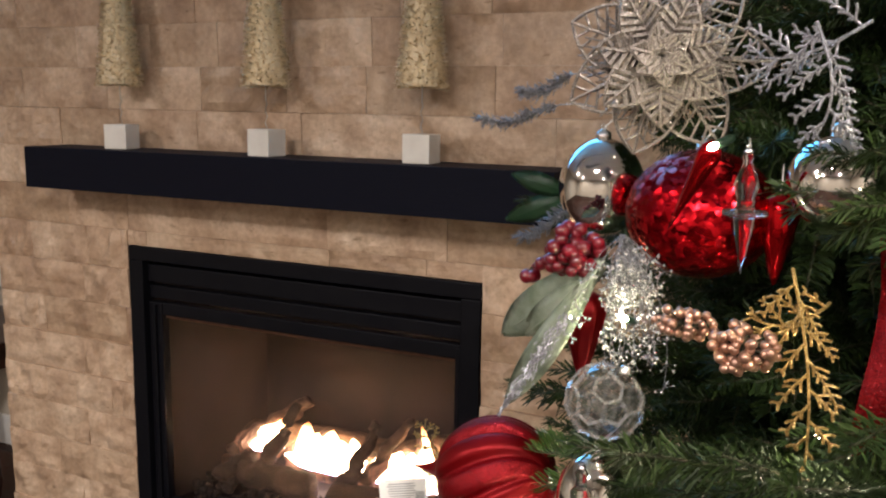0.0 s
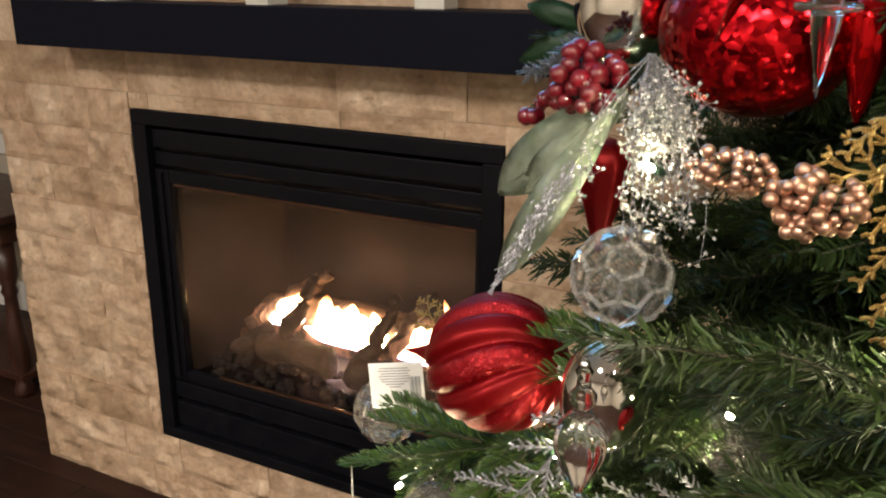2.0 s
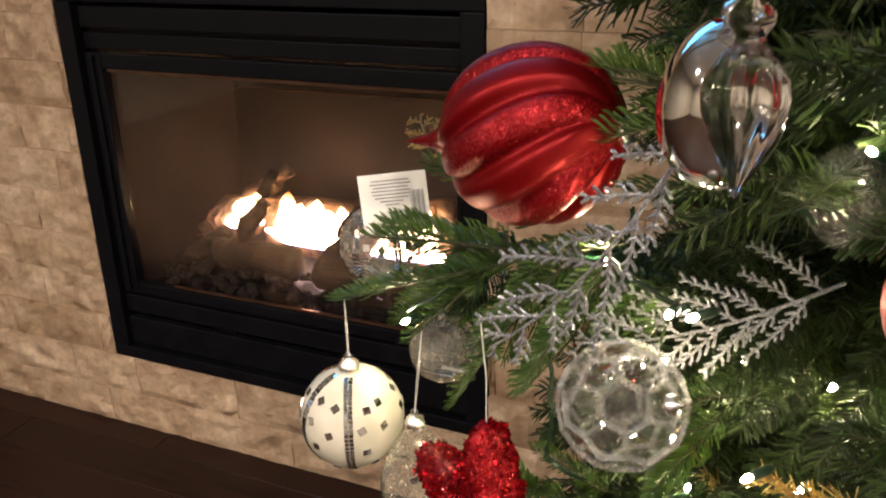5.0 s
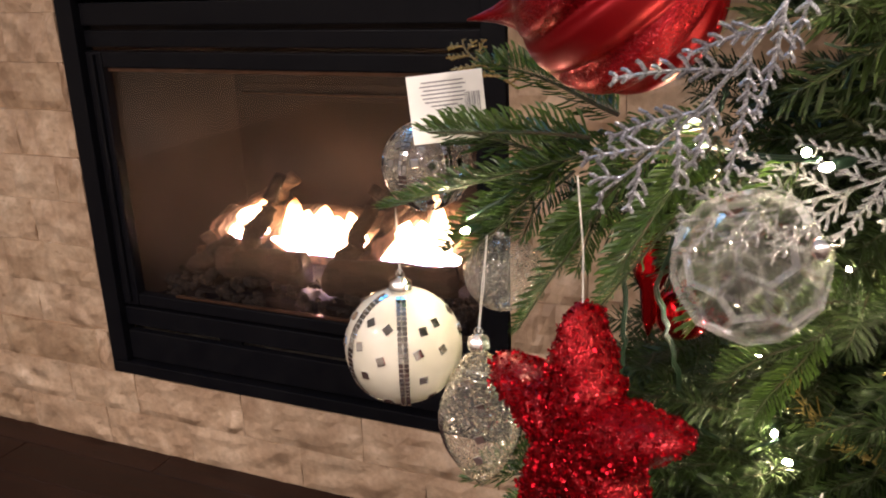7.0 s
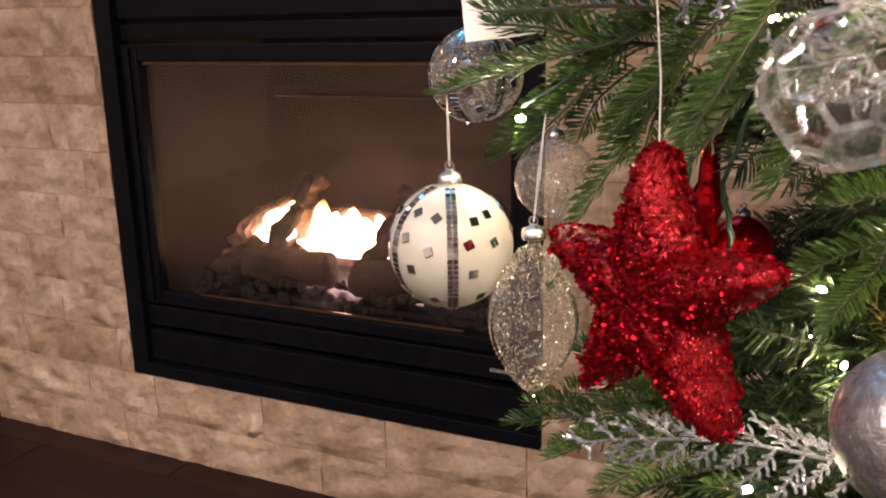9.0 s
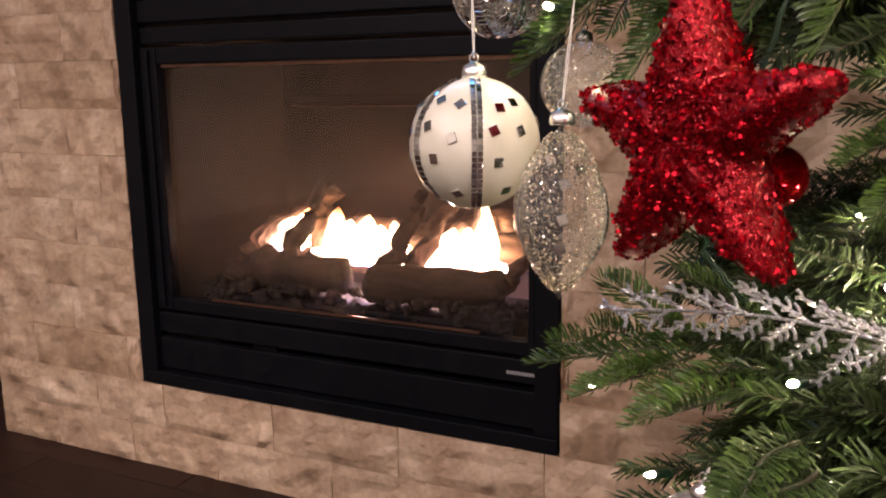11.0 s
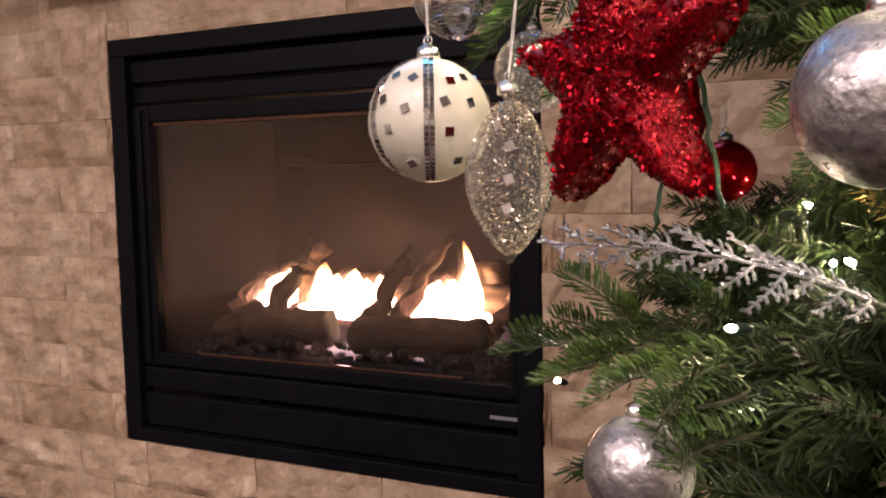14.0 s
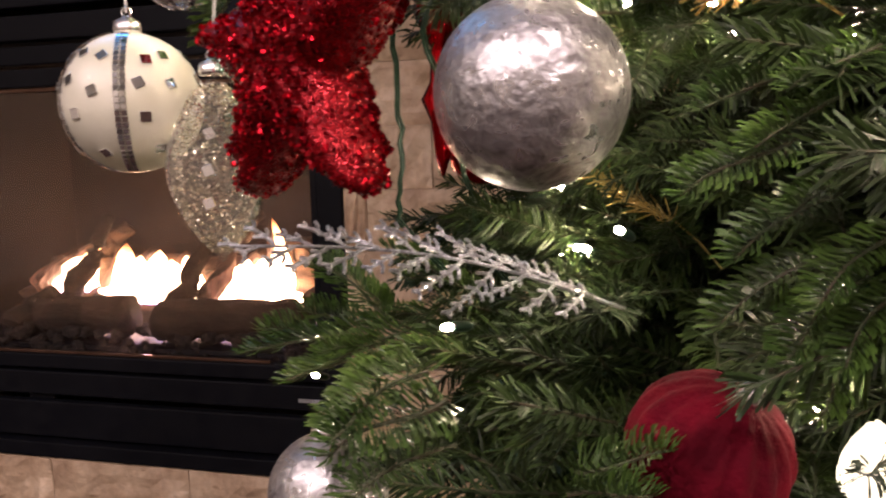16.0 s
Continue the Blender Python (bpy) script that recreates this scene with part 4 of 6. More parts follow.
# moulded fir sprigs at the ends of the boughs, with short flat combed needles
def fir_mesh(seed, length):
    rnd_ = random.Random(seed)
    verts, faces, mats = [], [], []
    n = 10
    path = [Vector((length * k / n, 0.004 * math.sin(0.5 * k + seed), -0.006 * (k / n) ** 2)) for k in range(n + 1)]
    for i, p in enumerate(path):
        r = 0.0016 - 0.0009 * i / n
        verts += [p + Vector((0, r * math.cos(q * 1.2566), r * math.sin(q * 1.2566))) for q in range(5)]
    for i in range(n):
        for q in range(5):
            faces.append((5 * i + q, 5 * i + (q + 1) % 5, 5 * i + 5 + (q + 1) % 5, 5 * i + 5 + q))
            mats.append(1)
    count_ = int(length / 0.00125)
    for i in range(count_):
        s_ = (i + rnd_.random() * 0.5) / count_
        k = min(int(s_ * n), n - 1)
        p = path[k].lerp(path[k + 1], s_ * n - k)
        for sd in (-1, 1):
            up = rnd_.gauss(0.18, 0.22) if i % 3 else rnd_.uniform(0.5, 1.25)
            lean = 0.50 + 0.35 * s_ + max(0, s_ - 0.93) * 22
            w = Vector((lean, sd * math.cos(up), math.sin(up))).normalized()
            l = 0.0195 * rnd_.uniform(0.88, 1.1) * (1 - 0.45 * max(0, s_ - 0.75) / 0.25)
            up_ = Vector((0, -sd * math.sin(up), math.cos(up)))
            side = w.cross(up_).normalized() * 0.00092
            tip = p + w * l + Vector((0.0022, 0, 0)) + up_ * 0.0012
            mid = p + w * l * 0.55
            b0 = len(verts)
            verts += [p, mid + side, p + w * l * 0.93 + side * 0.75 + up_ * 0.001, tip, p + w * l * 0.93 - side * 0.75 + up_ * 0.001, mid - side, mid + up_ * 0.0005]
            faces += [(b0, b0 + 1, b0 + 6), (b0 + 1, b0 + 2, b0 + 3, b0 + 6), (b0 + 3, b0 + 4, b0 + 5, b0 + 6), (b0, b0 + 6, b0 + 5)]
            mats += [0, 0, 0, 0]
    me = bpy.data.meshes.new("fir_sprig")
    me.from_pydata(verts, [], faces)
    me.materials.append(FIRNEEDLE)
    me.materials.append(TWIG)
    me.polygons.foreach_set("material_index", mats)
    return me


FIR = {L: [fir_mesh(k + int(L * 1000), L) for k in range(3)] for L in (0.07, 0.10, 0.15, 0.23)}


def put_fir(root, tip, roll=0.0, k=0):
    root, tip = Vector(root), Vector(tip)
    want = (tip - root).length
    L = min(FIR, key=lambda q: abs(math.log(q / want)))
    part("fir_sprig", FIR[L][k % 3], FIRNEEDLE, tree, "fresh green moulded fir sprig", m=INV @ aim(root, tip, roll) @ Matrix.Scale(want / L, 4))


FIRS = [((-0.300, 1.270, 1.000), (-0.523, 1.226, 0.944), 10), ((-0.385, 1.283, 0.970), (-0.503, 1.275, 0.988), -30), ((-0.400, 1.265, 0.968), (-0.472, 1.250, 0.904), 30),
        ((-0.360, 1.262, 0.958), (-0.433, 1.240, 0.852), 20), ((-0.420, 1.280, 0.962), (-0.513, 1.300, 0.887), -20), ((-0.365, 1.290, 0.985), (-0.403, 1.266, 0.898), 0),
        ((-0.300, 1.205, 1.005), (-0.353, 1.178, 0.917), 15), ((-0.380, 1.250, 0.990), (-0.490, 1.232, 1.000), 25), ((-0.370, 1.300, 1.000), (-0.478, 1.318, 1.036), -20),
        ((-0.330, 1.240, 0.995), (-0.400, 1.215, 0.925), -15), ((-0.290, 1.230, 0.980), (-0.372, 1.235, 0.880), 20), ((-0.250, 1.215, 0.990), (-0.305, 1.190, 0.895), 10),
        ((-0.200, 1.245, 1.115), (-0.313, 1.202, 1.099), 10), ((-0.215, 1.240, 1.115), (-0.325, 1.245, 1.130), -15), ((-0.210, 1.230, 1.120), (-0.300, 1.180, 1.150), 15),
        ((-0.370, 1.395, 0.662), (-0.513, 1.339, 0.647), 5), ((-0.400, 1.380, 0.662), (-0.462, 1.385, 0.712), -25), ((-0.385, 1.370, 0.655), (-0.470, 1.325, 0.630), 25),
        ((-0.345, 1.370, 0.660), (-0.420, 1.300, 0.622), 15), ((-0.330, 1.400, 0.680), (-0.400, 1.380, 0.725), -10), ((-0.310, 1.340, 0.650), (-0.385, 1.250, 0.655), 20),
        ((-0.225, 1.300, 0.850), (-0.284, 1.264, 0.828), 10), ((-0.225, 1.310, 0.850), (-0.265, 1.262, 0.790), -10), ((-0.205, 1.290, 0.880), (-0.270, 1.250, 0.880), 0),
        ((-0.286, 1.130, 0.681), (-0.316, 1.065, 0.676), -30), ((-0.283, 1.130, 0.657), (-0.311, 1.065, 0.660), 7), ((-0.294, 1.130, 0.693), (-0.320, 1.065, 0.686), -16),
        ((-0.126, 1.150, 0.804), (-0.172, 1.120, 0.783), -30), ((-0.118, 1.130, 0.753), (-0.162, 1.100, 0.731), 7), ((-0.092, 1.130, 0.725), (-0.122, 1.100, 0.695), -16),
        ((-0.103, 1.150, 0.822), (-0.146, 1.120, 0.804), 21), ((-0.110, 1.140, 0.779), (-0.155, 1.110, 0.758), -2), ((-0.099, 1.120, 0.746), (-0.136, 1.090, 0.721), -25),
        ((-0.092, 1.130, 0.796), (-0.132, 1.100, 0.778), 12), ((-0.089, 1.110, 0.768), (-0.125, 1.080, 0.745), -11), ((-0.220, 1.120, 0.651), (-0.181, 1.090, 0.678), 26),
        ((-0.224, 1.110, 0.644), (-0.185, 1.080, 0.665), 3), ((-0.087, 1.110, 0.747), (-0.115, 1.080, 0.720), -20), ((-0.121, 1.170, 0.834), (-0.168, 1.140, 0.820), 17),
        ((-0.094, 1.150, 0.841), (-0.131, 1.120, 0.827), -6), ((-0.099, 1.160, 0.747), (-0.144, 1.130, 0.736), -29),
        ((-0.372, 1.285, 0.937), (-0.391, 1.250, 0.899), -30), ((-0.359, 1.265, 0.975), (-0.381, 1.230, 0.938), 7), ((-0.385, 1.305, 0.944), (-0.414, 1.270, 0.904), -16),
        ((-0.335, 1.245, 0.948), (-0.353, 1.210, 0.914), 21), ((-0.316, 1.235, 0.977), (-0.337, 1.200, 0.944), -2), ((-0.410, 1.315, 0.953), (-0.440, 1.280, 0.911), -25),
        ((-0.435, 1.305, 0.969), (-0.456, 1.270, 0.928), 12), ((-0.300, 1.235, 0.997), (-0.321, 1.200, 0.964), -11), ((-0.345, 1.255, 1.003), (-0.369, 1.220, 0.967), 26),
        ((-0.397, 1.285, 0.992), (-0.416, 1.250, 0.953), 3), ((-0.288, 1.295, 0.959), (-0.311, 1.260, 0.922), -20), ((-0.310, 1.335, 0.935), (-0.339, 1.300, 0.895), 17),
        ((-0.420, 1.400, 0.645), (-0.464, 1.360, 0.679), -30), ((-0.420, 1.380, 0.634), (-0.472, 1.340, 0.624), 7), ((-0.394, 1.370, 0.643), (-0.440, 1.330, 0.652), -16),
        ((-0.390, 1.410, 0.645), (-0.415, 1.370, 0.690), 21), ((-0.376, 1.370, 0.645), (-0.417, 1.330, 0.631), -2), ((-0.447, 1.390, 0.637), (-0.496, 1.350, 0.664), -25)]
for k, (root_, tip_, roll_) in enumerate(FIRS):
    put_fir(root_, tip_, roll_, k)

# smaller boughs that fill the tree's face
FILL = [(-0.312, 1.406, 0.754), (-0.277, 1.460, 0.780), (-0.243, 1.461, 0.807), (-0.320, 1.366, 0.680), (-0.275, 1.307, 0.668), (-0.343, 1.380, 0.611), (-0.238, 1.244, 0.654),
        (-0.252, 1.196, 0.631), (-0.291, 1.290, 0.605), (-0.219, 1.319, 0.747), (-0.235, 1.356, 0.814), (-0.230, 1.321, 0.910), (-0.316, 1.283, 0.942), (-0.371, 1.296, 0.950),
        (-0.285, 1.294, 0.989), (-0.424, 1.468, 0.700), (-0.293, 1.325, 0.656), (-0.229, 1.289, 0.741), (-0.162, 1.195, 0.787),
        (-0.125, 1.173, 0.819), (-0.150, 1.147, 0.722), (-0.103, 1.148, 0.759), (-0.398, 1.407, 0.592), (-0.310, 1.302, 0.570),
        (-0.399, 1.287, 0.954), (-0.362, 1.293, 0.939), (-0.329, 1.278, 0.965), (-0.307, 1.298, 0.921), (-0.287, 1.332, 0.86), (-0.266, 1.325, 0.826), (-0.278, 1.297, 0.896),
        (-0.412, 1.420, 0.758), (-0.408, 1.440, 0.721), (-0.398, 1.440, 0.686), (-0.399, 1.420, 0.653), (-0.394, 1.420, 0.623), (-0.371, 1.400, 0.605), (-0.344, 1.400, 0.646), (-0.333, 1.420, 0.682), (-0.357, 1.460, 0.716), (-0.298, 1.360, 0.675), (-0.288, 1.340, 0.645), (-0.266, 1.340, 0.697), (-0.322, 1.360, 0.619), (-0.278, 1.300, 0.622), (-0.356, 1.360, 0.584), (-0.300, 1.300, 0.595)]
for k, tip in enumerate(FILL):
    flat = (AXIS - Vector((tip[0], tip[1], 0))).normalized()
    turn_ = Matrix.Rotation(radians((-22, 14, -6, 24)[k % 4]), 3, "Z")
    put_branch(tip, Vector(tip) + turn_ @ flat * 0.66 + Vector((0, 0, 0.09)), k + 2, 35 * (k % 3) - 30)


# ---- string lights ----
def fairy_bulb(place, turn):
    t = thing("fairy_light", place, "small warm white bulb on a green cable, lit", "string light", "string lights on the tree")
    t.rotation_euler = turn
    part("bulb", lathe([(0.0006, 0.0075), (0.0016, 0.006), (0.0022, 0.0035), (0.0021, 0.001), (0.0018, 0.0)], 10), BULB, t, smooth=True)
    part("socket", lathe([(0.0028, 0.0), (0.0033, -0.003), (0.0033, -0.012), (0.002, -0.016)], 10), BULBCAP, t, smooth=True)
    return t


LIGHTS = [(-0.476, 1.40, 0.607), (-0.269, 1.44, 0.763), (-0.250, 1.38, 0.723), (-0.465, 1.238, 0.922), (-0.196, 1.082, 1.310), (-0.125, 0.997, 1.452),
          (-0.233, 1.172, 0.997), (-0.245, 1.146, 1.009), (-0.208, 1.243, 0.750), (-0.314, 1.50, 0.581), (-0.275, 1.50, 0.700), (-0.084, 1.322, 0.709), (-0.091, 1.323, 0.625), (-0.21, 1.329, 0.891), (-0.143, 1.352, 0.869), (-0.071, 1.325, 0.861), (-0.236, 1.326, 0.728),
          (-0.06, 1.10, 0.86), (-0.02, 1.12, 0.62), (-0.16, 1.20, 0.87), (-0.10, 1.16, 0.70), (-0.19, 1.16, 0.90), (-0.05, 1.05, 1.25), (-0.03, 1.10, 1.12), (-0.15, 1.20, 1.10),
          (-0.31, 1.27, 0.985), (-0.40, 1.30, 0.58), (-0.12, 1.18, 1.36), (0.02, 1.02, 0.74), (-0.20, 1.33, 0.62), (-0.30, 1.20, 0.70), (0.0, 1.05, 0.98),
          (-0.07, 1.2, 0.50), (-0.14, 1.28, 0.55), (0.06, 0.98, 1.40), (0.10, 1.02, 1.60), (-0.12, 1.2, 1.66)]
first = fairy_bulb(LIGHTS[0], (1.2, -0.5, 0))
for i, p in enumerate(LIGHTS[1:]):
    copy_thing(first, pose(*p, 60 + 37 * i % 50, 53 * i % 60 - 30, 40 * i % 50 - 45))


def cable(points, seed):
    rnd_ = random.Random(seed)
    pts = []
    for a, b in zip(points, points[1:]):
        a, b = Vector(a), Vector(b)
        for k in range(8):
            pts.append(a.lerp(b, k / 8) + Vector((rnd_.uniform(-1, 1), rnd_.uniform(-1, 1), -1.6 * math.sin(math.pi * k / 8))) * 0.002)
    pts.append(Vector(points[-1]))
    for da in (0.0, 0.0016):
        tube([p + Vector((da, 0.4 * da, da)) for p in pts], 0.0012, 5, 1, CABLE_BM)


CABLE_BM = bmesh.new()
cable([(-0.30, 1.29, 1.02), (-0.309, 1.30, 0.985), (-0.338, 1.287, 0.875), (-0.335, 1.36, 0.79), (-0.326, 1.425, 0.70), (-0.29, 1.45, 0.66), (-0.269, 1.44, 0.755)], 1)
cable([(-0.269, 1.44, 0.755), (-0.25, 1.38, 0.715), (-0.31, 1.45, 0.64), (-0.40, 1.42, 0.645), (-0.476, 1.40, 0.618)], 2)
cable([(-0.465, 1.238, 0.93), (-0.38, 1.27, 0.99), (-0.31, 1.27, 0.985), (-0.24, 1.17, 1.0)], 3)
cable([(-0.300, 1.240, 0.975), (-0.365, 1.300, 0.890), (-0.368, 1.320, 0.813), (-0.377, 1.340, 0.747), (-0.350, 1.380, 0.700)], 4)
tagged(new("light_cable", finish(CABLE_BM, "light_cable", GREENWIRE, True)), "twisted green cable of the fairy lights", "cable", kind="stuff")


# ---- ornaments ----
def cap(parent, z, r=0.008):
    part("cap", lathe([(r, 0), (r * 1.05, r * 0.3), (r * 0.95, r * 0.9), (r * 0.35, r * 1.2), (r * 0.3, r * 1.3)], 16, lambda a, k: 1 + 0.05 * math.cos(10 * a)), CAPM, parent, smooth=True, m=pose(0, 0, z))
    ring = [(r * 0.38 * math.cos(a * 0.524), 0, r * 1.55 + r * 0.38 * math.sin(a * 0.524)) for a in range(13)]
    part("loop", tube(ring, 0.0006, 6), CAPM, parent, m=pose(0, 0, z))


def hanger(parent, z0, top):
    """A silver thread, doubled, up to the twig."""
    bm = bmesh.new()
    top = Vector(top)
    for d in (-0.0009, 0.0009):
        tube([(d * 0.3, 0, z0), Vector((d * 1.5, 0, z0)).lerp(top, 0.5), top], 0.00035, 5, 1, bm)
    part("thread", bm, STRING, parent)


def studs(parent, me, spots, r, sx=1.0, rz=None):
    """Square mirror tiles set on a ball of radius r, at (longitude, latitude, spin) in degrees."""
    rz = rz or r
    for lon, lat, spin in spots:
        lo, la = radians(lon), radians(lat)
        n = Vector((math.cos(la) * math.cos(lo) / sx, math.cos(la) * math.sin(lo) / sx, math.sin(la) * r / rz)).normalized()
        p = Vector((sx * r * math.cos(la) * math.cos(lo), sx * r * math.cos(la) * math.sin(lo), rz * math.sin(la)))
        part("mirror_tile", me, TILEM, parent, m=Matrix.Translation(p + n * 0.0004) @ n.to_track_quat("Z", "Y").to_matrix().to_4x4() @ pose(0, 0, 0, 0, 0, spin))


SQUARE = finish(box((-0.0032, -0.0032, -0.0005), (0.0032, 0.0032, 0.0006), 0.0003, 1), "mirror_tile", TILEM)
SMALLSQ = finish(box((-0.00165, -0.00165, -0.0005), (0.00165, 0.00165, 0.0006), 0.0002, 1), "mirror_tile", TILEM)


def mosaic_spots(r, facing, rz=None, bands=6):
    """Two-wide bands of small tiles down the meridians."""
    rz = rz or r
    out = []
    step = math.degrees(0.0037 / r)
    for b in range(bands):
        lon0 = facing + b * 360 / bands
        n = int(150 * (rz / r) / step)
        for i in range(n):
            lat = -72 + i * 144 / (n - 1)
            w = math.degrees(0.0019 / (r * max(0.25, math.cos(radians(lat)))))
            out.extend([(lon0 - w, lat, 0), (lon0 + w, lat, 0)])
    return out


FACING = -118.0     # the way from the ornaments towards the walk


def mosaic_ball(place, r, skin, label, facing, top, category="ornament", bands=6, tiles=True, seed=0):
    t = thing("bauble", place, label, category, "ornaments on the tree")
    part("shell", lathe(ball_profile(r, 24), 40), skin, t, smooth=True)
    rnd_ = random.Random(seed)
    spots = []
    for b in range(bands):
        mid = facing + (b + 0.5) * 360 / bands
        for lat, dx in ((38, -9), (8, 10), (-12, -10), (14, -14), (-38, 6), (40, 12)):
            spots.append((mid + dx + rnd_.uniform(-3, 3), lat + rnd_.uniform(-5, 5), rnd_.uniform(0, 45)))
    if tiles:
        studs(t, SQUARE, spots, r)
        front = [s for s in mosaic_spots(r, facing, bands=bands) if math.cos(radians(s[0] - facing)) > -0.2]
        studs(t, SMALLSQ, front, r)
    cap(t, r - 0.001, 0.0085)
    hanger(t, r + 0.012, top)
    return t


mosaic_ball((-0.511, 1.218, 0.834), 0.0440, PEARL, "pearl white ball ornament banded with tiny mirror tiles", FACING - 6, (-0.004, 0.006, 0.104), seed=1)


def glitter_fill(parent, r, rz, n, seed, power=0.5):
    """Flakes that stick to the inside of a clear shell, thinner towards the top."""
    rnd_ = random.Random(seed)
    bm = bmesh.new()
    for i in range(n):
        u, a = rnd_.uniform(-0.97, 0.93), rnd_.uniform(0, 6.283)
        q = (1 - u * u) ** power
        p = Vector((r * q * math.cos(a), r * q * math.sin(a), rz * u)) * rnd_.uniform(0.96, 1.0)
        s = rnd_.uniform(0.00022, 0.00068)
        m = Euler((rnd_.uniform(0, 6), rnd_.uniform(0, 6), rnd_.uniform(0, 6))).to_matrix()
        vs = [bm.verts.new(p + m @ Vector((dx * s, dy * s, 0))) for dx, dy in ((-1, -1), (1, -1), (1, 1), (-1, 1))]
        bm.faces.new(vs)
    part("glitter", bm, CLEARGLIT, parent, kind="stuff")


second = mosaic_ball((-0.537, 1.330, 0.945), 0.0375, DIMPLED, "clear glittered ball ornament with square mirror tiles", FACING + 20, (0.03, 0.0, 0.07), seed=2)
glitter_fill(second, 0.036, 0.036, 5200, 3)

# long clear glitter drop
oval = thing("drop_ornament", (-0.445, 1.204, 0.793), "clear glittered oval ornament with mirror tile bands", "ornament", "ornaments on the tree")
prof = [(0.0300 * math.sin(math.pi * k / 24) ** 1.08 * (1 - 0.10 * (0.5 - k / 24)) + 0.0006, -0.058 + 0.113 * k / 24) for k in range(25)]
part("shell", lathe(prof, 36), DIMPLED, oval, smooth=True)
glitter_fill(oval, 0.0282, 0.0545, 6500, 4, 0.72)
for lon, zz in ((50, 0.020), (48, -0.001), (45, -0.020), (22, 0.034), (80, 0.028), (-70, 0.0), (160, 0.01)):
    a = radians(FACING + lon)
    rr = 0.0295 * math.sin(math.pi * (zz + 0.058) / 0.113) ** 1.08 + 0.0006
    part("mirror_tile", SQUARE, TILEM, oval, m=Matrix.Translation((rr * math.cos(a), rr * math.sin(a), zz)) @ Vector((math.cos(a), math.sin(a), 0)).to_track_quat("Z", "Y").to_matrix().to_4x4() @ pose(0, 0, 0, 0, 0, 20))
for lon in (-18, 122):
    for k in range(23):
        zz = -0.040 + 0.0036 * k
        for w in (-0.0019, 0.0019):
            rr = 0.0295 * math.sin(math.pi * (zz + 0.058) / 0.113) ** 1.08 + 0.0005
            a = radians(FACING + lon) + w / rr
            part("mirror_tile", SMALLSQ, TILEM, oval, m=Matrix.Translation((rr * math.cos(a), rr * math.sin(a), zz)) @ Vector((math.cos(a), math.sin(a), 0)).to_track_quat("Z", "Y").to_matrix().to_4x4())
cap(oval, 0.0545, 0.0078)
hanger(oval, 0.066, (0.004, 0.01, 0.135))

# red tinsel star
star = thing("star_ornament", (-0.348, 1.117, 0.851), "puffy red tinsel star hanging from a thread", "ornament", "ornaments on the tree")
sx_ = Vector((0.842, -0.538, 0.0)).normalized()
sn_ = Vector((-0.538, -0.842, 0.0)).normalized()
star_m = Matrix((sx_, Vector((0, 0, 1)), -sn_)).transposed().to_4x4()
star.matrix_basis = Matrix.Translation((-0.348, 1.117, 0.846)) @ star_m @ Matrix.Rotation(radians(3), 4, "Z")
R1, R2, TH = 0.097, 0.0355, 0.022


def star_outline(a):
    """Radius of a soft five-pointed star at the angle a from its top point."""
    s = 2 * math.pi / 5
    u = abs(((a + s / 2) % s) - s / 2) / (s / 2)
    x1, y1, x2, y2 = R1, 0.0, R2 * math.cos(s / 2), R2 * math.sin(s / 2)
    th = u * s / 2
    den = math.sin(th) * (x1 - x2) + math.cos(th) * (y2 - y1)
    q = (x1 * y2 - x2 * y1) / den
    return (q ** -9 + (R1 * 0.84) ** -9) ** (-1 / 9)


def star_lump(x, y):
    """Uneven winding of the tinsel."""
    return 0.0042 * noise.noise((x * 95, y * 95, 3.0)) + 0.0026 * noise.noise((x * 230, y * 230, 9.0))


bm = bmesh.new()
rings = []
NA = 120
for k in range(21):
    q = k / 20
    ring = []
    for j in range(NA):
        a = 2 * math.pi * j / NA
        rr = star_outline(a) * (1 - (1 - 2 * abs(q - 0.5)) * 0.0) * max(0.02, math.cos(math.pi * (q - 0.5)) ** 0.55)
        bump_ = star_lump(rr * math.sin(a), rr * math.cos(a))
        zz = math.sin(math.pi * (q - 0.5))
        ring.append(bm.verts.new((rr * math.sin(a) * (1 + 8 * bump_), rr * math.cos(a) * (1 + 8 * bump_), TH * zz + bump_ * zz)))
    rings.append(ring)
for a_, b_ in zip(rings, rings[1:]):
    for j in range(NA):
        bm.faces.new((a_[j], a_[(j + 1) % NA], b_[(j + 1) % NA], b_[j]))
bmesh.ops.recalc_face_normals(bm, faces=bm.faces[:])
part("body", bm, REDG, star, smooth=True)
rnd = random.Random(31)
bm = bmesh.new()
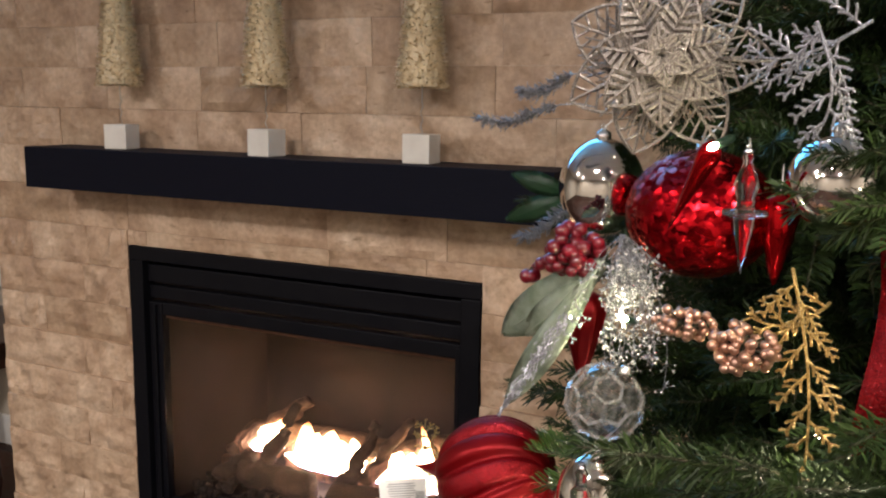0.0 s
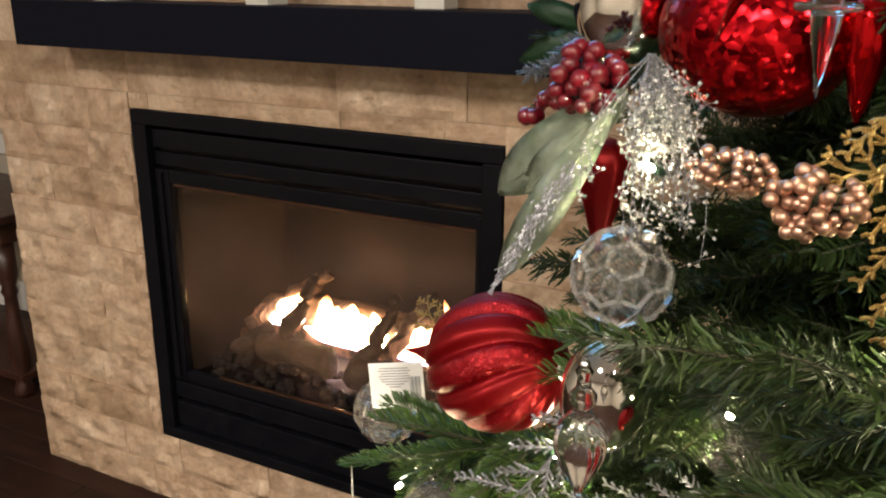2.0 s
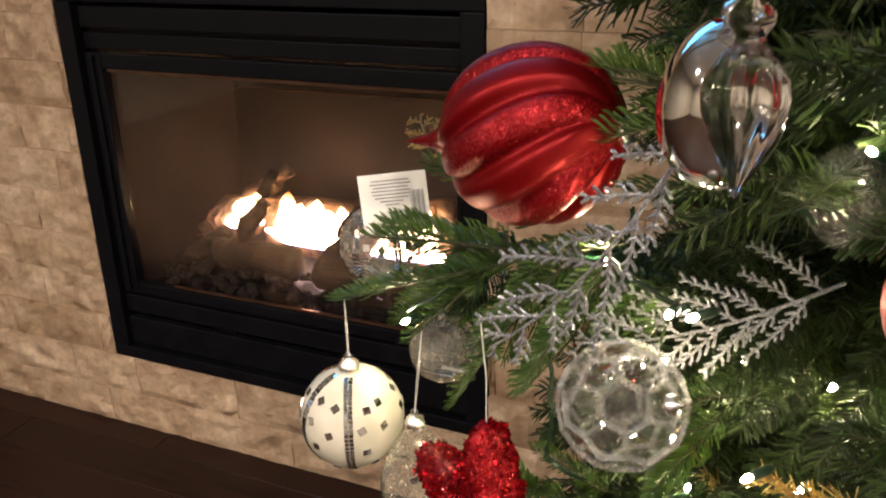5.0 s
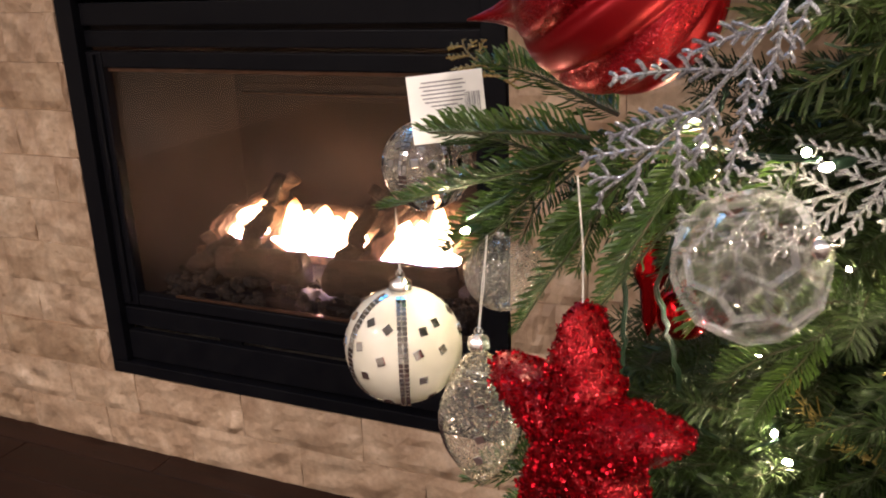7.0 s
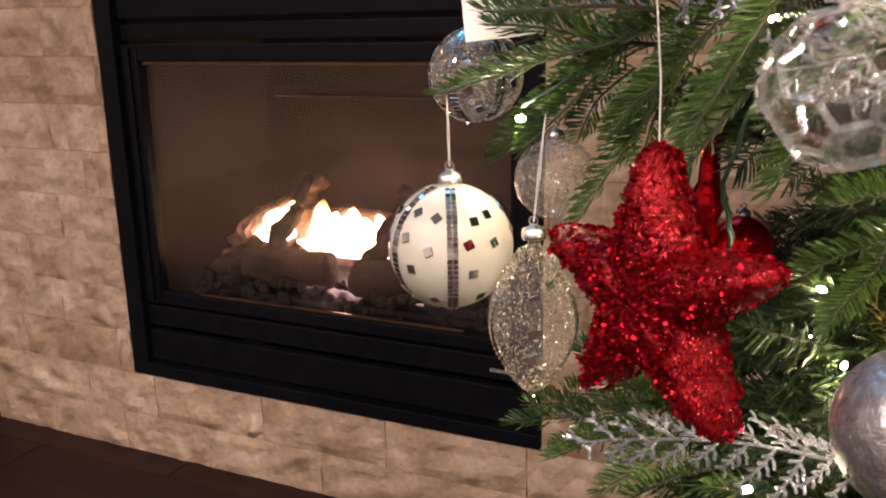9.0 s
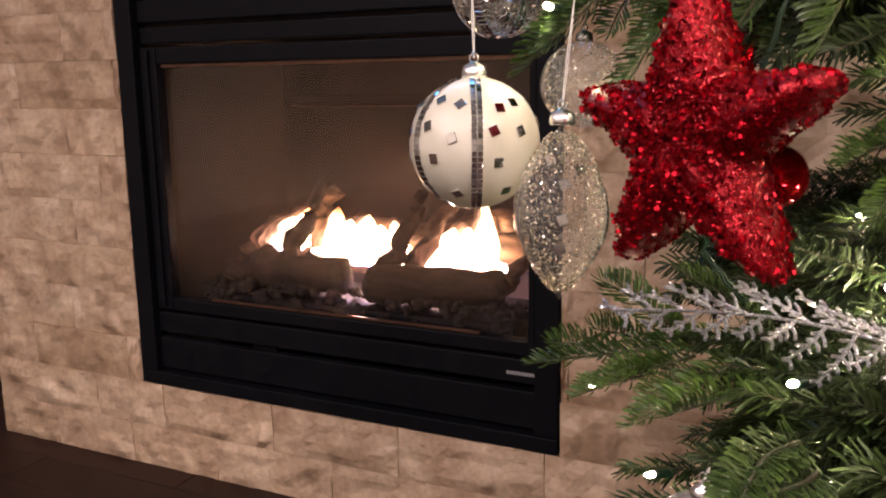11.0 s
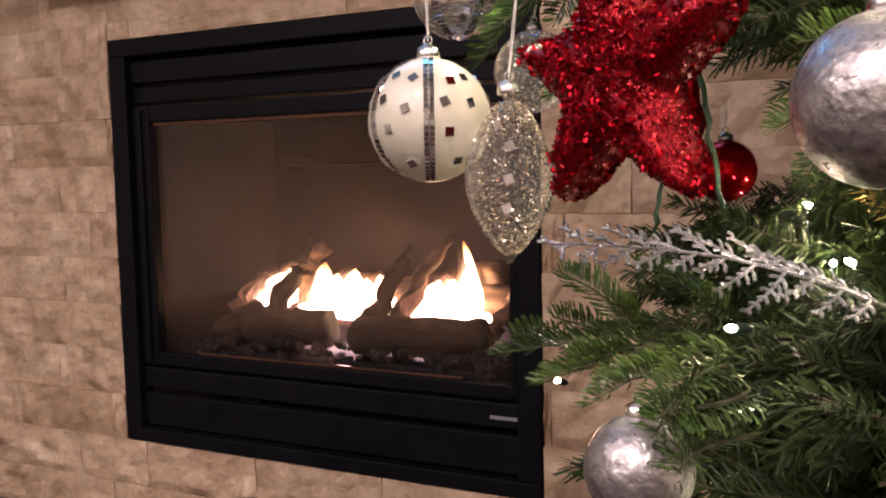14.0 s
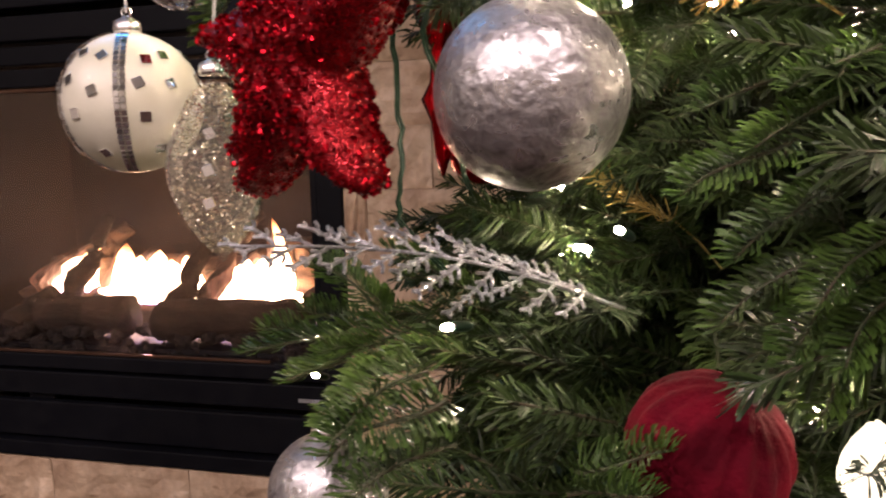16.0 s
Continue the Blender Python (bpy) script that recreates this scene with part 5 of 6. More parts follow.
for i in range(34000):
    x_, y_ = rnd.uniform(-0.09, 0.09), rnd.uniform(-0.09, 0.09)
    a = math.atan2(x_, y_)
    q = math.hypot(x_, y_) / star_outline(a)
    if q > 1.02:
        continue
    q = min(q, 1)
    lump = star_lump(x_, y_)
    sgn = -1 if i % 4 == 0 else 1
    zz = sgn * (TH * math.sqrt(max(0, 1 - q ** 3.6)) + lump + rnd.uniform(-0.0012, 0.0016))
    p = Vector((x_ * (1 + 8 * lump * q), y_ * (1 + 8 * lump * q), zz))
    m = Euler((rnd.gauss(0, 0.55), rnd.gauss(0, 0.55) + 0.9 * q ** 4 * sgn * math.sin(a), rnd.uniform(0, 6))).to_matrix()
    w, l, c = rnd.uniform(0.0007, 0.0013), rnd.uniform(0.0009, 0.0019), rnd.uniform(0.0003, 0.0012)
    vs = [bm.verts.new(p + m @ Vector(v)) for v in ((-l, -w, 0), (-l, w, 0), (0, w, c), (0, -w, c), (l, w, 0), (l, -w, 0))]
    bm.faces.new((vs[0], vs[3], vs[2], vs[1]))
    bm.faces.new((vs[3], vs[5], vs[4], vs[2]))
part("tinsel", bm, TINSEL, star, "curled shiny red foil strips", kind="stuff")
bm = tube([(0.002, 0.080, 0), (0.001, 0.11, 0.002), (0, 0.15, 0)], 0.0005, 5)
part("thread", bm, STRING, star)


# swirled onion ornament
def onion(place, tip_dir, r, name_label):
    t = thing("onion_ornament", place, name_label, "ornament", "ornaments on the tree")
    t.rotation_mode = "QUATERNION"
    t.rotation_quaternion = Vector(tip_dir).normalized().to_track_quat("Z", "Y")
    n, segs, lobes, twist = 44, 160, 10, 1.5
    prof = []
    for k in range(n + 1):
        q = k / n
        if q < 0.86:
            th = math.pi * (0.03 + 0.82 * q / 0.86)
            prof.append((r * math.sin(th) ** 0.9, -r * 1.02 * math.cos(th)))
        else:
            u = (q - 0.86) / 0.14
            r0, z0 = r * math.sin(math.pi * 0.85) ** 0.9, -r * 1.02 * math.cos(math.pi * 0.85)
            prof.append((r0 * (0.62 * (1 - u) ** 3 + 0.38 * (1 - u)) + 0.0008, z0 + (u ** 1.3) * 0.82 * r))
    groove = lambda a, k: 1 - 0.14 * (0.5 + 0.5 * math.cos(lobes * (a + twist * k))) ** 4 * min(1, 6 * k) * (1 if k < 0.86 else max(0, 1 - (k - 0.86) * 9))
    bm = lathe(prof, segs, groove)
    me = finish(bm, "body", REDSAT, True)
    me.materials.append(REDG)
    for p in me.polygons:
        c = p.center
        a = math.atan2(c.y, c.x)
        # height back to k, for alternate glittered lobes
        q = min(0.86, (math.acos(max(-1, min(1, -c.z / (1.02 * r)))) / math.pi - 0.03) / 0.82 * 0.86)
        lobe = math.floor(((a + twist * q) % (2 * math.pi)) / (2 * math.pi) * lobes)
        p.material_index = int(lobe % 2)
    ob = part("body", me, None, t, "satin lobes between glittered lobes")
    cap(t, -r * 1.03 - 0.006, 0.009)
    return t


onion((-0.360, 1.234, 1.085), (-0.095, 0.016, -0.016), 0.0635, "large satin red onion ornament with glittered swirls")


# cut crystal balls
def crystal(place, r, spin, label):
    t = thing("crystal_ornament", place, label, "ornament", "ornaments on the tree")
    t.rotation_euler = spin
    bm = bmesh.new()
    bmesh.ops.create_icosphere(bm, subdivisions=1, radius=r * 1.08)
    bmesh.ops.bevel(bm, geom=bm.verts[:], offset=r * 0.38, affect="VERTICES", segments=1)
    windows = bm.faces[:]
    rims = bmesh.ops.inset_individual(bm, faces=windows, thickness=r * 0.085, depth=-r * 0.05)["faces"]
    for f in rims:
        f.material_index = 1
    bmesh.ops.poke(bm, faces=[f for f in windows if len(f.verts) > 4], offset=r * 0.05)
    body_ = part("cut_body", bm, CRYSTAL, t)
    body_.data.materials.append(CUTRIM)
    cap(t, r * 0.93, 0.006)
    return t


crystal((-0.213, 1.095, 1.235), 0.036, (0.3, 0.5, 0.2), "clear cut-crystal ball ornament with wide facets")
crystal((-0.266, 1.127, 0.953), 0.043, (1.1, 0.2, 0.9), "large clear faceted crystal ball ornament")


# blown glass
def simple(name, place, label, prof, mat, segs=36, shape=None, cap_z=None, cap_r=0.007, top=None, turn=(0, 0, 0)):
    t = thing(name, place, label, "ornament", "ornaments on the tree")
    t.rotation_euler = turn
    part("body", lathe(prof, segs, shape), mat, t, smooth=True)
    if cap_z is not None:
        cap(t, cap_z, cap_r)
    if top:
        hanger(t, (cap_z or 0) + 0.01, top)
    return t


dusted = simple("bauble", (-0.458, 1.292, 0.872), "small clear glass ball ornament", ball_profile(0.031, 20), FROSTED, cap_z=0.030, cap_r=0.006, top=(0, 0.01, 0.06))
glitter_fill(dusted, 0.0300, 0.0300, 2600, 6)
simple("bauble", (-0.339, 1.448, 0.794), "small shiny red ball ornament", ball_profile(0.027, 20), REDSHINE, cap_z=0.026, cap_r=0.006, top=(0, 0.01, 0.06))
simple("bauble", (-0.226, 1.050, 0.822), "large silver mercury-glass ball ornament", ball_profile(0.0355, 28), MERCURY, 44, cap_z=0.0345, top=(0.002, 0.01, 0.05))
simple("bauble", (-0.334, 1.097, 0.642), "silver mercury-glass ball ornament between low boughs", ball_profile(0.0285, 24), MERCURY, 40, cap_z=0.027, top=(0.001, 0.008, 0.04))
simple("bauble", (-0.258, 1.225, 1.400), "gold-silver mirrored ball ornament", ball_profile(0.047, 24, 0.86), MIRROR, 40, lambda a, k: 1 + 0.02 * math.cos(6 * a), cap_z=0.046, top=(0.01, 0.02, 0.07))
simple("bauble", (-0.160, 1.190, 1.385), "large crackled red chrome ball ornament", ball_profile(0.056, 28, 1.15), REDCRUSH, 48, cap_z=0.054, top=(0.01, 0.03, 0.08))
simple("bauble", (-0.053, 1.085, 1.426), "mirrored silver ball ornament", ball_profile(0.034, 24), MIRROR, 40, cap_z=0.033, top=(0.0, 0.03, 0.06))
simple("bauble", (-0.149, 1.251, 1.058), "clear ribbed glass ball ornament", ball_profile(0.036, 24), CLEAR, 60, lambda a, k: 1 + 0.025 * math.cos(15 * a + 4 * k), cap_z=0.035, top=(0.0, 0.03, 0.06))
simple("bauble", (-0.101, 1.075, 1.068), "satin red ball ornament with swirled ribs", ball_profile(0.043, 40), REDSAT, 96, lambda a, k: 1 - 0.07 * (0.5 + 0.5 * math.cos(11 * a + 6 * k)) ** 4, cap_z=0.042, top=None)
last = [o for o in scene.objects if o.name.startswith("bauble") and "swirled ribs" in o.get("label", "")][-1]
last.rotation_mode = "QUATERNION"
last.rotation_quaternion = Vector((0.75, -0.15, 0.55)).to_track_quat("Z", "Y")
simple("bauble", (-0.161, 1.136, 0.661), "wine red pleated velvet ball ornament", ball_profile(0.0355, 30), VELVET, 96, lambda a, k: 1 + 0.10 * abs(math.cos(8 * a + 5 * k)), cap_z=0.0345, top=(0.0, 0.03, 0.06), turn=(0.3, 0.5, 0))
simple("bauble", (-0.224, 1.112, 1.140), "egg-shaped silvered glass ornament behind a clear drop", ball_profile(0.043, 28, 0.72), MIRROR, 48, lambda a, k: 1 + 0.008 * math.cos(6 * a), cap_z=0.042, top=(0.01, 0.02, 0.06), turn=(0.05, 0.08, 0))
fin = [(0.0006, -0.040), (0.003, -0.026), (0.0062, -0.010), (0.0072, -0.002), (0.0075, -0.0005), (0.0140, -0.0002), (0.0152, 0.0008), (0.0152, 0.0030), (0.0140, 0.0038), (0.0070, 0.0042), (0.0062, 0.006), (0.006, 0.012), (0.0085, 0.020), (0.0065, 0.028), (0.003, 0.036), (0.0045, 0.040), (0.002, 0.043)]
simple("finial_ornament", (-0.108, 1.030, 1.404), "clear glass finial ornament with a disc collar", fin, LEAD, 32, cap_z=0.042, cap_r=0.003, top=(0.0, 0.02, 0.03))
pend = [(0.0008, -0.037), (0.003, -0.031), (0.0065, -0.024), (0.011, -0.015), (0.0145, -0.006), (0.0155, 0.001), (0.0142, 0.008), (0.0100, 0.014), (0.0058, 0.019), (0.0050, 0.022), (0.0078, 0.026), (0.0078, 0.030), (0.0045, 0.034), (0.0038, 0.040), (0.0052, 0.044), (0.0025, 0.048)]
simple("finial_ornament", (-0.204, 1.000, 1.167), "clear fluted glass drop ornament with a beaded neck", pend, LEAD, 48, lambda a, k: 1 + 0.055 * math.cos(8 * a + 5 * k) * (k < 0.6), cap_z=0.047, cap_r=0.003, top=(0.0, 0.004, 0.066))
ici = [(0.0006, -0.048), (0.003, -0.03), (0.006, 0.0), (0.0085, 0.03), (0.007, 0.040), (0.003, 0.046)]
cone = [(0.0006, -0.0438), (0.0022, -0.0263), (0.0048, -0.0018), (0.0075, 0.0237), (0.0085, 0.0351), (0.0062, 0.0412), (0.0025, 0.0438)]
t_ = simple("icicle_ornament", (-0.150, 1.064, 1.418), "slender shiny red tapering icicle ornament", cone, REDSHINE, 24, lambda a, k: 1 + 0.06 * math.cos(3 * a + 4 * k))
t_.rotation_mode = "QUATERNION"
t_.rotation_quaternion = Vector((0.036, -0.042, 0.068)).to_track_quat("Z", "Y")
simple("icicle_ornament", (-0.094, 1.16, 1.372), "ruffled red chrome drop ornament", [(r * 1.9, z * 0.8) for r, z in ici], REDSHINE, 32, lambda a, k: 1 + 0.14 * math.cos(5 * a + 12 * k), top=(0, 0.01, 0.06))
simple("icicle_ornament", (-0.264, 1.205, 1.258), "satin red teardrop ornament with glitter", [(r * 2.6, z * 0.95) for r, z in ici], REDSAT, 32, lambda a, k: 1 + 0.05 * math.cos(8 * a), top=(0, 0.01, 0.07))
simple("finial_ornament", (-0.366, 1.426, 0.860), "long shiny red finial ornament with swollen rings", [(r * 1.5, z) for r, z in ((0.0008, -0.085), (0.004, -0.07), (0.006, -0.04), (0.011, -0.022), (0.006, -0.008), (0.005, 0.02), (0.012, 0.04), (0.014, 0.052), (0.008, 0.066), (0.004, 0.075))], REDSHINE, 32, lambda a, k: 1 + 0.05 * math.cos(6 * a), cap_z=0.074, cap_r=0.005, top=(0.01, 0.02, 0.05))


# cedar sprays
def cedar(name, root, tip, towards, width, mat, label, seed=0, bend=0.02, pitch=0.0230):
    """A flat frond of glittered cedar: stem, side shoots and fingers."""
    rnd_ = random.Random(seed)
    root, tip = Vector(root), Vector(tip)
    L = (tip - root).length
    x_ = (tip - root).normalized()
    z_ = (Vector(towards) - root)
    z_ = (z_ - x_ * z_.dot(x_)).normalized()
    m = Matrix((x_, z_.cross(x_), z_)).transposed().to_4x4()
    m.translation = root
    t = thing(name, (0, 0, 0), label, "spray", "glitter sprays on the tree")
    t.matrix_basis = m
    at = lambda s: Vector((L * s, bend * math.sin(2.2 * s), 0.006 * math.sin(4 * s)))
    part("stem", tube([at(k / 10) for k in range(11)], 0.0014, 6, 0.6), mat, t)
    bm = bmesh.new()
    n = max(8, int(2 * L / pitch))
    for i in range(n):
        s = 0.08 + 0.90 * i / (n - 1)
        sd = 1 if i % 2 else -1
        l = width * (0.40 + 0.85 * math.sin(math.pi * min(1, 0.25 + 0.75 * s))) * rnd_.uniform(0.62, 1.15) * (1 if s < 0.9 else 0.55)
        a = sd * radians(rnd_.uniform(34, 56))
        d = Vector((math.cos(a), math.sin(a), rnd_.uniform(-0.25, 0.25))).normalized()
        p0 = at(s)
        hook = Vector((l * 0.20, -sd * l * 0.05, -0.003))
        pts = [p0 + d * l * q / 5 + hook * (q / 5) ** 2 for q in range(6)]
        tube(pts, 0.0012, 5, 0.85, bm)
        f = int(l / 0.0060)
        for j in range(1, f + 1):
            u = j / (f + 0.3)
            b0 = p0 + d * l * u + hook * u * u
            for s2 in (-1, 1):
                fl = (0.0112 if s2 == sd else 0.0072) * (1 - 0.50 * u) * rnd_.uniform(0.55, 1.15)
                aa = a + s2 * radians(rnd_.uniform(34, 54))
                d2 = Vector((math.cos(aa), math.sin(aa), rnd_.uniform(-0.2, 0.3))).normalized()
                tube([b0, b0 + d2 * fl * 0.6, b0 + d2 * fl + Vector((0.0012, 0, -0.0006))], 0.00115, 5, 0.9, bm)
    part("frond", bm, mat, t)
    return t


cedar("cedar_spray", (-0.235, 1.115, 1.125), (-0.350, 1.093, 1.004), (-0.14, 0.66, 1.25), 0.040, SILVERG, "silver glittered cedar spray hanging from the bough", 1)
cedar("cedar_spray", (-0.152, 1.240, 1.004), (-0.316, 1.190, 0.972), (-0.16, 0.66, 1.25), 0.040, SILVERG, "silver glittered cedar spray beside a lit bulb", 2, 0.02, 0.0185)
cedar("cedar_spray", (-0.205, 1.225, 0.708), (-0.378, 1.097, 0.751), (-0.27, 0.90, 1.05), 0.029, SILVERG, "long silver glittered cedar spray on a low bough", 3, -0.02, 0.0185)
cedar("cedar_spray", (-0.073, 1.030, 1.531), (-0.084, 1.028, 1.460), (-0.05, 0.42, 1.47), 0.030, SILVERG, "silver glittered cedar spray near the top", 4)
cedar("cedar_spray", (-0.040, 1.074, 1.535), (-0.120, 1.070, 1.529), (-0.05, 0.45, 1.49), 0.028, SILVERG, "silver glittered cedar spray lying flat", 5)
cedar("cedar_spray", (-0.075, 1.035, 1.370), (-0.066, 0.995, 1.244), (-0.06, 0.45, 1.45), 0.024, GOLDG, "gold glittered cedar spray hanging down", 6, 0.012, 0.019)
cedar("cedar_spray", (-0.050, 1.055, 1.345), (-0.098, 1.035, 1.350), (-0.06, 0.45, 1.45), 0.018, GOLDG, "small gold glittered cedar twig", 7)
cedar("cedar_spray", (-0.48, 1.40, 1.00), (-0.545, 1.47, 1.045), (-0.14, 0.66, 1.25), 0.022, GOLDG, "small gold glittered cedar twig behind a red ornament", 8)


def fuzzy_sprig(root, tip, label, mat, n, spread, seed):
    rnd_ = random.Random(seed)
    root, tip = Vector(root), Vector(tip)
    t = thing("glitter_sprig", root, label, "spray", "glitter sprays on the tree")
    d = tip - root
    part("stem", tube([d * k / 6 + Vector((0, 0, 0.006 * math.sin(k))) for k in range(7)], 0.0008, 5), mat, t)
    bm = bmesh.new()
    for i in range(n):
        s = rnd_.uniform(0.35, 1.02)
        p = d * s + Vector((0, 0, 0.006 * math.sin(6 * s)))
        o = Vector((rnd_.uniform(-1, 1), rnd_.uniform(-1, 1), rnd_.uniform(-1, 1))).normalized() * spread * rnd_.uniform(0.4, 1.0) + d.normalized() * spread * 0.5
        tube([p, p + o], 0.0007, 4, 0.7, bm)
    part("bristle", bm, mat, t, kind="stuff")
    return t


fuzzy_sprig((-0.255, 1.185, 1.475), (-0.352, 1.160, 1.464), "silver glittered bottlebrush sprig", SILVERG, 260, 0.010, 1)
fuzzy_sprig((-0.240, 1.130, 1.500), (-0.300, 1.120, 1.490), "silver glittered bottlebrush sprig", SILVERG, 220, 0.010, 2)
fuzzy_sprig((-0.280, 1.275, 1.380), (-0.345, 1.257, 1.345), "silver glittered bottlebrush sprig", SILVERG, 240, 0.012, 3)

# hanging beaded glitter bush
rnd = random.Random(41)
bush = thing("glitter_spray", (-0.205, 1.095, 1.375), "hanging spray of fine silver glittered beads", "spray", "glitter sprays on the tree")
stems, beads = bmesh.new(), bmesh.new()
bead_v = []
for i in range(46):
    end = Vector((rnd.gauss(0.008, 0.0145), rnd.gauss(0, 0.012), -rnd.uniform(0.04, 0.125)))
    pts = [end * (k / 6) + Vector((rnd.uniform(-1, 1), rnd.uniform(-1, 1), 0)) * 0.0025 + Vector((end.x * 0.8, end.y * 0.8, 0)) * math.sin(math.pi * k / 6) * 0.5 for k in range(7)]
    tube(pts, 0.00035, 4, 0.8, stems)
    for k in range(2, 7):
        for b in range(4):
            o = pts[k] + Vector((rnd.uniform(-1, 1), rnd.uniform(-1, 1), rnd.uniform(-1, 0.6))) * 0.008
            tube([pts[k], o], 0.00022, 3, 1, stems)
            r = bmesh.ops.create_icosphere(beads, subdivisions=1, radius=rnd.uniform(0.0008, 0.0017), matrix=Matrix.Translation(o)) if len(beads.verts) < 12000 else None
part("stem", stems, SILVERG, bush, kind="stuff")
part("bead", beads, BEADS, bush, kind="stuff")


# berries
def berries(name, centre, radii, n, r, mat, label, seed):
    rnd_ = random.Random(seed)
    t = thing(name, centre, label, "berries", "berry picks on the tree")
    bm = bmesh.new()
    bmesh.ops.create_icosphere(bm, subdivisions=2, radius=r)
    me = finish(bm, "berry", mat, True)
    stems = bmesh.new()
    for i in range(n):
        v = Vector((rnd_.gauss(0, 1), rnd_.gauss(0, 1), rnd_.gauss(0, 1))).normalized() * rnd_.uniform(0.2, 1.0) ** 0.5
        p = Vector([a * b for a, b in zip(v, radii)])
        part("berry", me, mat, t, m=Matrix.Translation(p) @ Matrix.Scale(rnd_.uniform(0.75, 1.1), 4))
        tube([p, p * 0.2], 0.0006, 4, 1, stems)
    part("stalk", stems, TWIG, t)
    return t


berries("red_berries", (-0.252, 1.115, 1.350), (0.028, 0.022, 0.026), 60, 0.0062, BERRYRED, "cluster of glossy dark red berries", 1)
berries("red_berries", (-0.292, 1.130, 1.337), (0.010, 0.008, 0.014), 5, 0.0060, BERRYRED, "few red berries at the leaf's edge", 2)
berries("bead_cluster", (-0.100, 1.012, 1.316), (0.024, 0.018, 0.018), 85, 0.0040, COPPER, "cluster of rose gold beads on a bough", 3)
berries("bead_cluster", (-0.142, 1.026, 1.325), (0.022, 0.016, 0.012), 55, 0.0036, COPPER, "cluster of rose gold beads on a bough", 4)


# leaves
def leaf(root, tip, width, mat, label, fold=0.25, bow=0.02, name="leaf_pick", towards=(-0.06, 0.5, 1.45), rim=False):
    root, tip = Vector(root), Vector(tip)
    x_ = (tip - root).normalized()
    z_ = Vector(towards) - root
    z_ = (z_ - x_ * z_.dot(x_)).normalized()
    m = Matrix((x_, z_.cross(x_), z_)).transposed().to_4x4()
    m.translation = root
    t = thing(name, (0, 0, 0), label, "leaf", "leaf picks on the tree")
    t.matrix_basis = m
    L = (tip - root).length
    bm = bmesh.new()
    rows = []
    for i in range(15):
        s = i / 14
        w = width * math.sin(math.pi * min(1, s * 0.94 + 0.04)) ** 0.8
        rows.append([bm.verts.new((L * s, w * v, bow * math.sin(math.pi * s) - fold * w * abs(v) + 0.0012 * math.sin(9 * s + 5 * v))) for v in (-1, -0.5, 0, 0.5, 1)])
    for a, b in zip(rows, rows[1:]):
        for j in range(4):
            bm.faces.new((a[j], b[j], b[j + 1], a[j + 1]))
    r = bmesh.ops.solidify(bm, geom=bm.faces[:], thickness=0.0008)
    part("blade", bm, mat, t, smooth=True)
    part("midrib", tube([(L * k / 8, 0, bow * math.sin(math.pi * k / 8) + 0.0006) for k in range(9)], 0.0009, 5, 0.4), mat, t)
    if rim:
        rr = random.Random(int(L * 9999))
        bm = bmesh.new()
        for i in range(420):
            s = rr.uniform(0.25, 1.06)
            v = rr.gauss(0, 0.25)
            w = width * math.sin(math.pi * min(1, s * 0.94 + 0.04)) ** 0.8 if s < 1 else 0.002
            p = Vector((L * s, w * v, bow * math.sin(math.pi * min(1, s)) + 0.0014))
            tube([p, p + Vector((0.003, rr.uniform(-0.002, 0.002), 0.002))], 0.0006, 3, 0.6, bm)
        part("frost", bm, SILVERG, t, "silver glitter frosting", kind="stuff")
    return t


leaf((-0.222, 1.110, 1.350), (-0.330, 1.160, 1.262), 0.020, SAGE, "flocked sage green leaf with frosted edge", 0.3, 0.02)
leaf((-0.225, 1.100, 1.345), (-0.306, 1.110, 1.212), 0.013, SAGE, "narrow frosted sage leaf tipped with glitter", 0.3, 0.03, rim=True)
leaf((-0.232, 1.105, 1.335), (-0.300, 1.140, 1.270), 0.014, SAGE, "flocked sage green leaf", 0.3, 0.015)
leaf((-0.370, 1.500, 1.365), (-0.448, 1.490, 1.387), 0.014, DARKLEAF, "dark green pointed leaf")
leaf((-0.370, 1.500, 1.360), (-0.452, 1.483, 1.327), 0.016, DARKLEAF, "dark green pointed leaf")


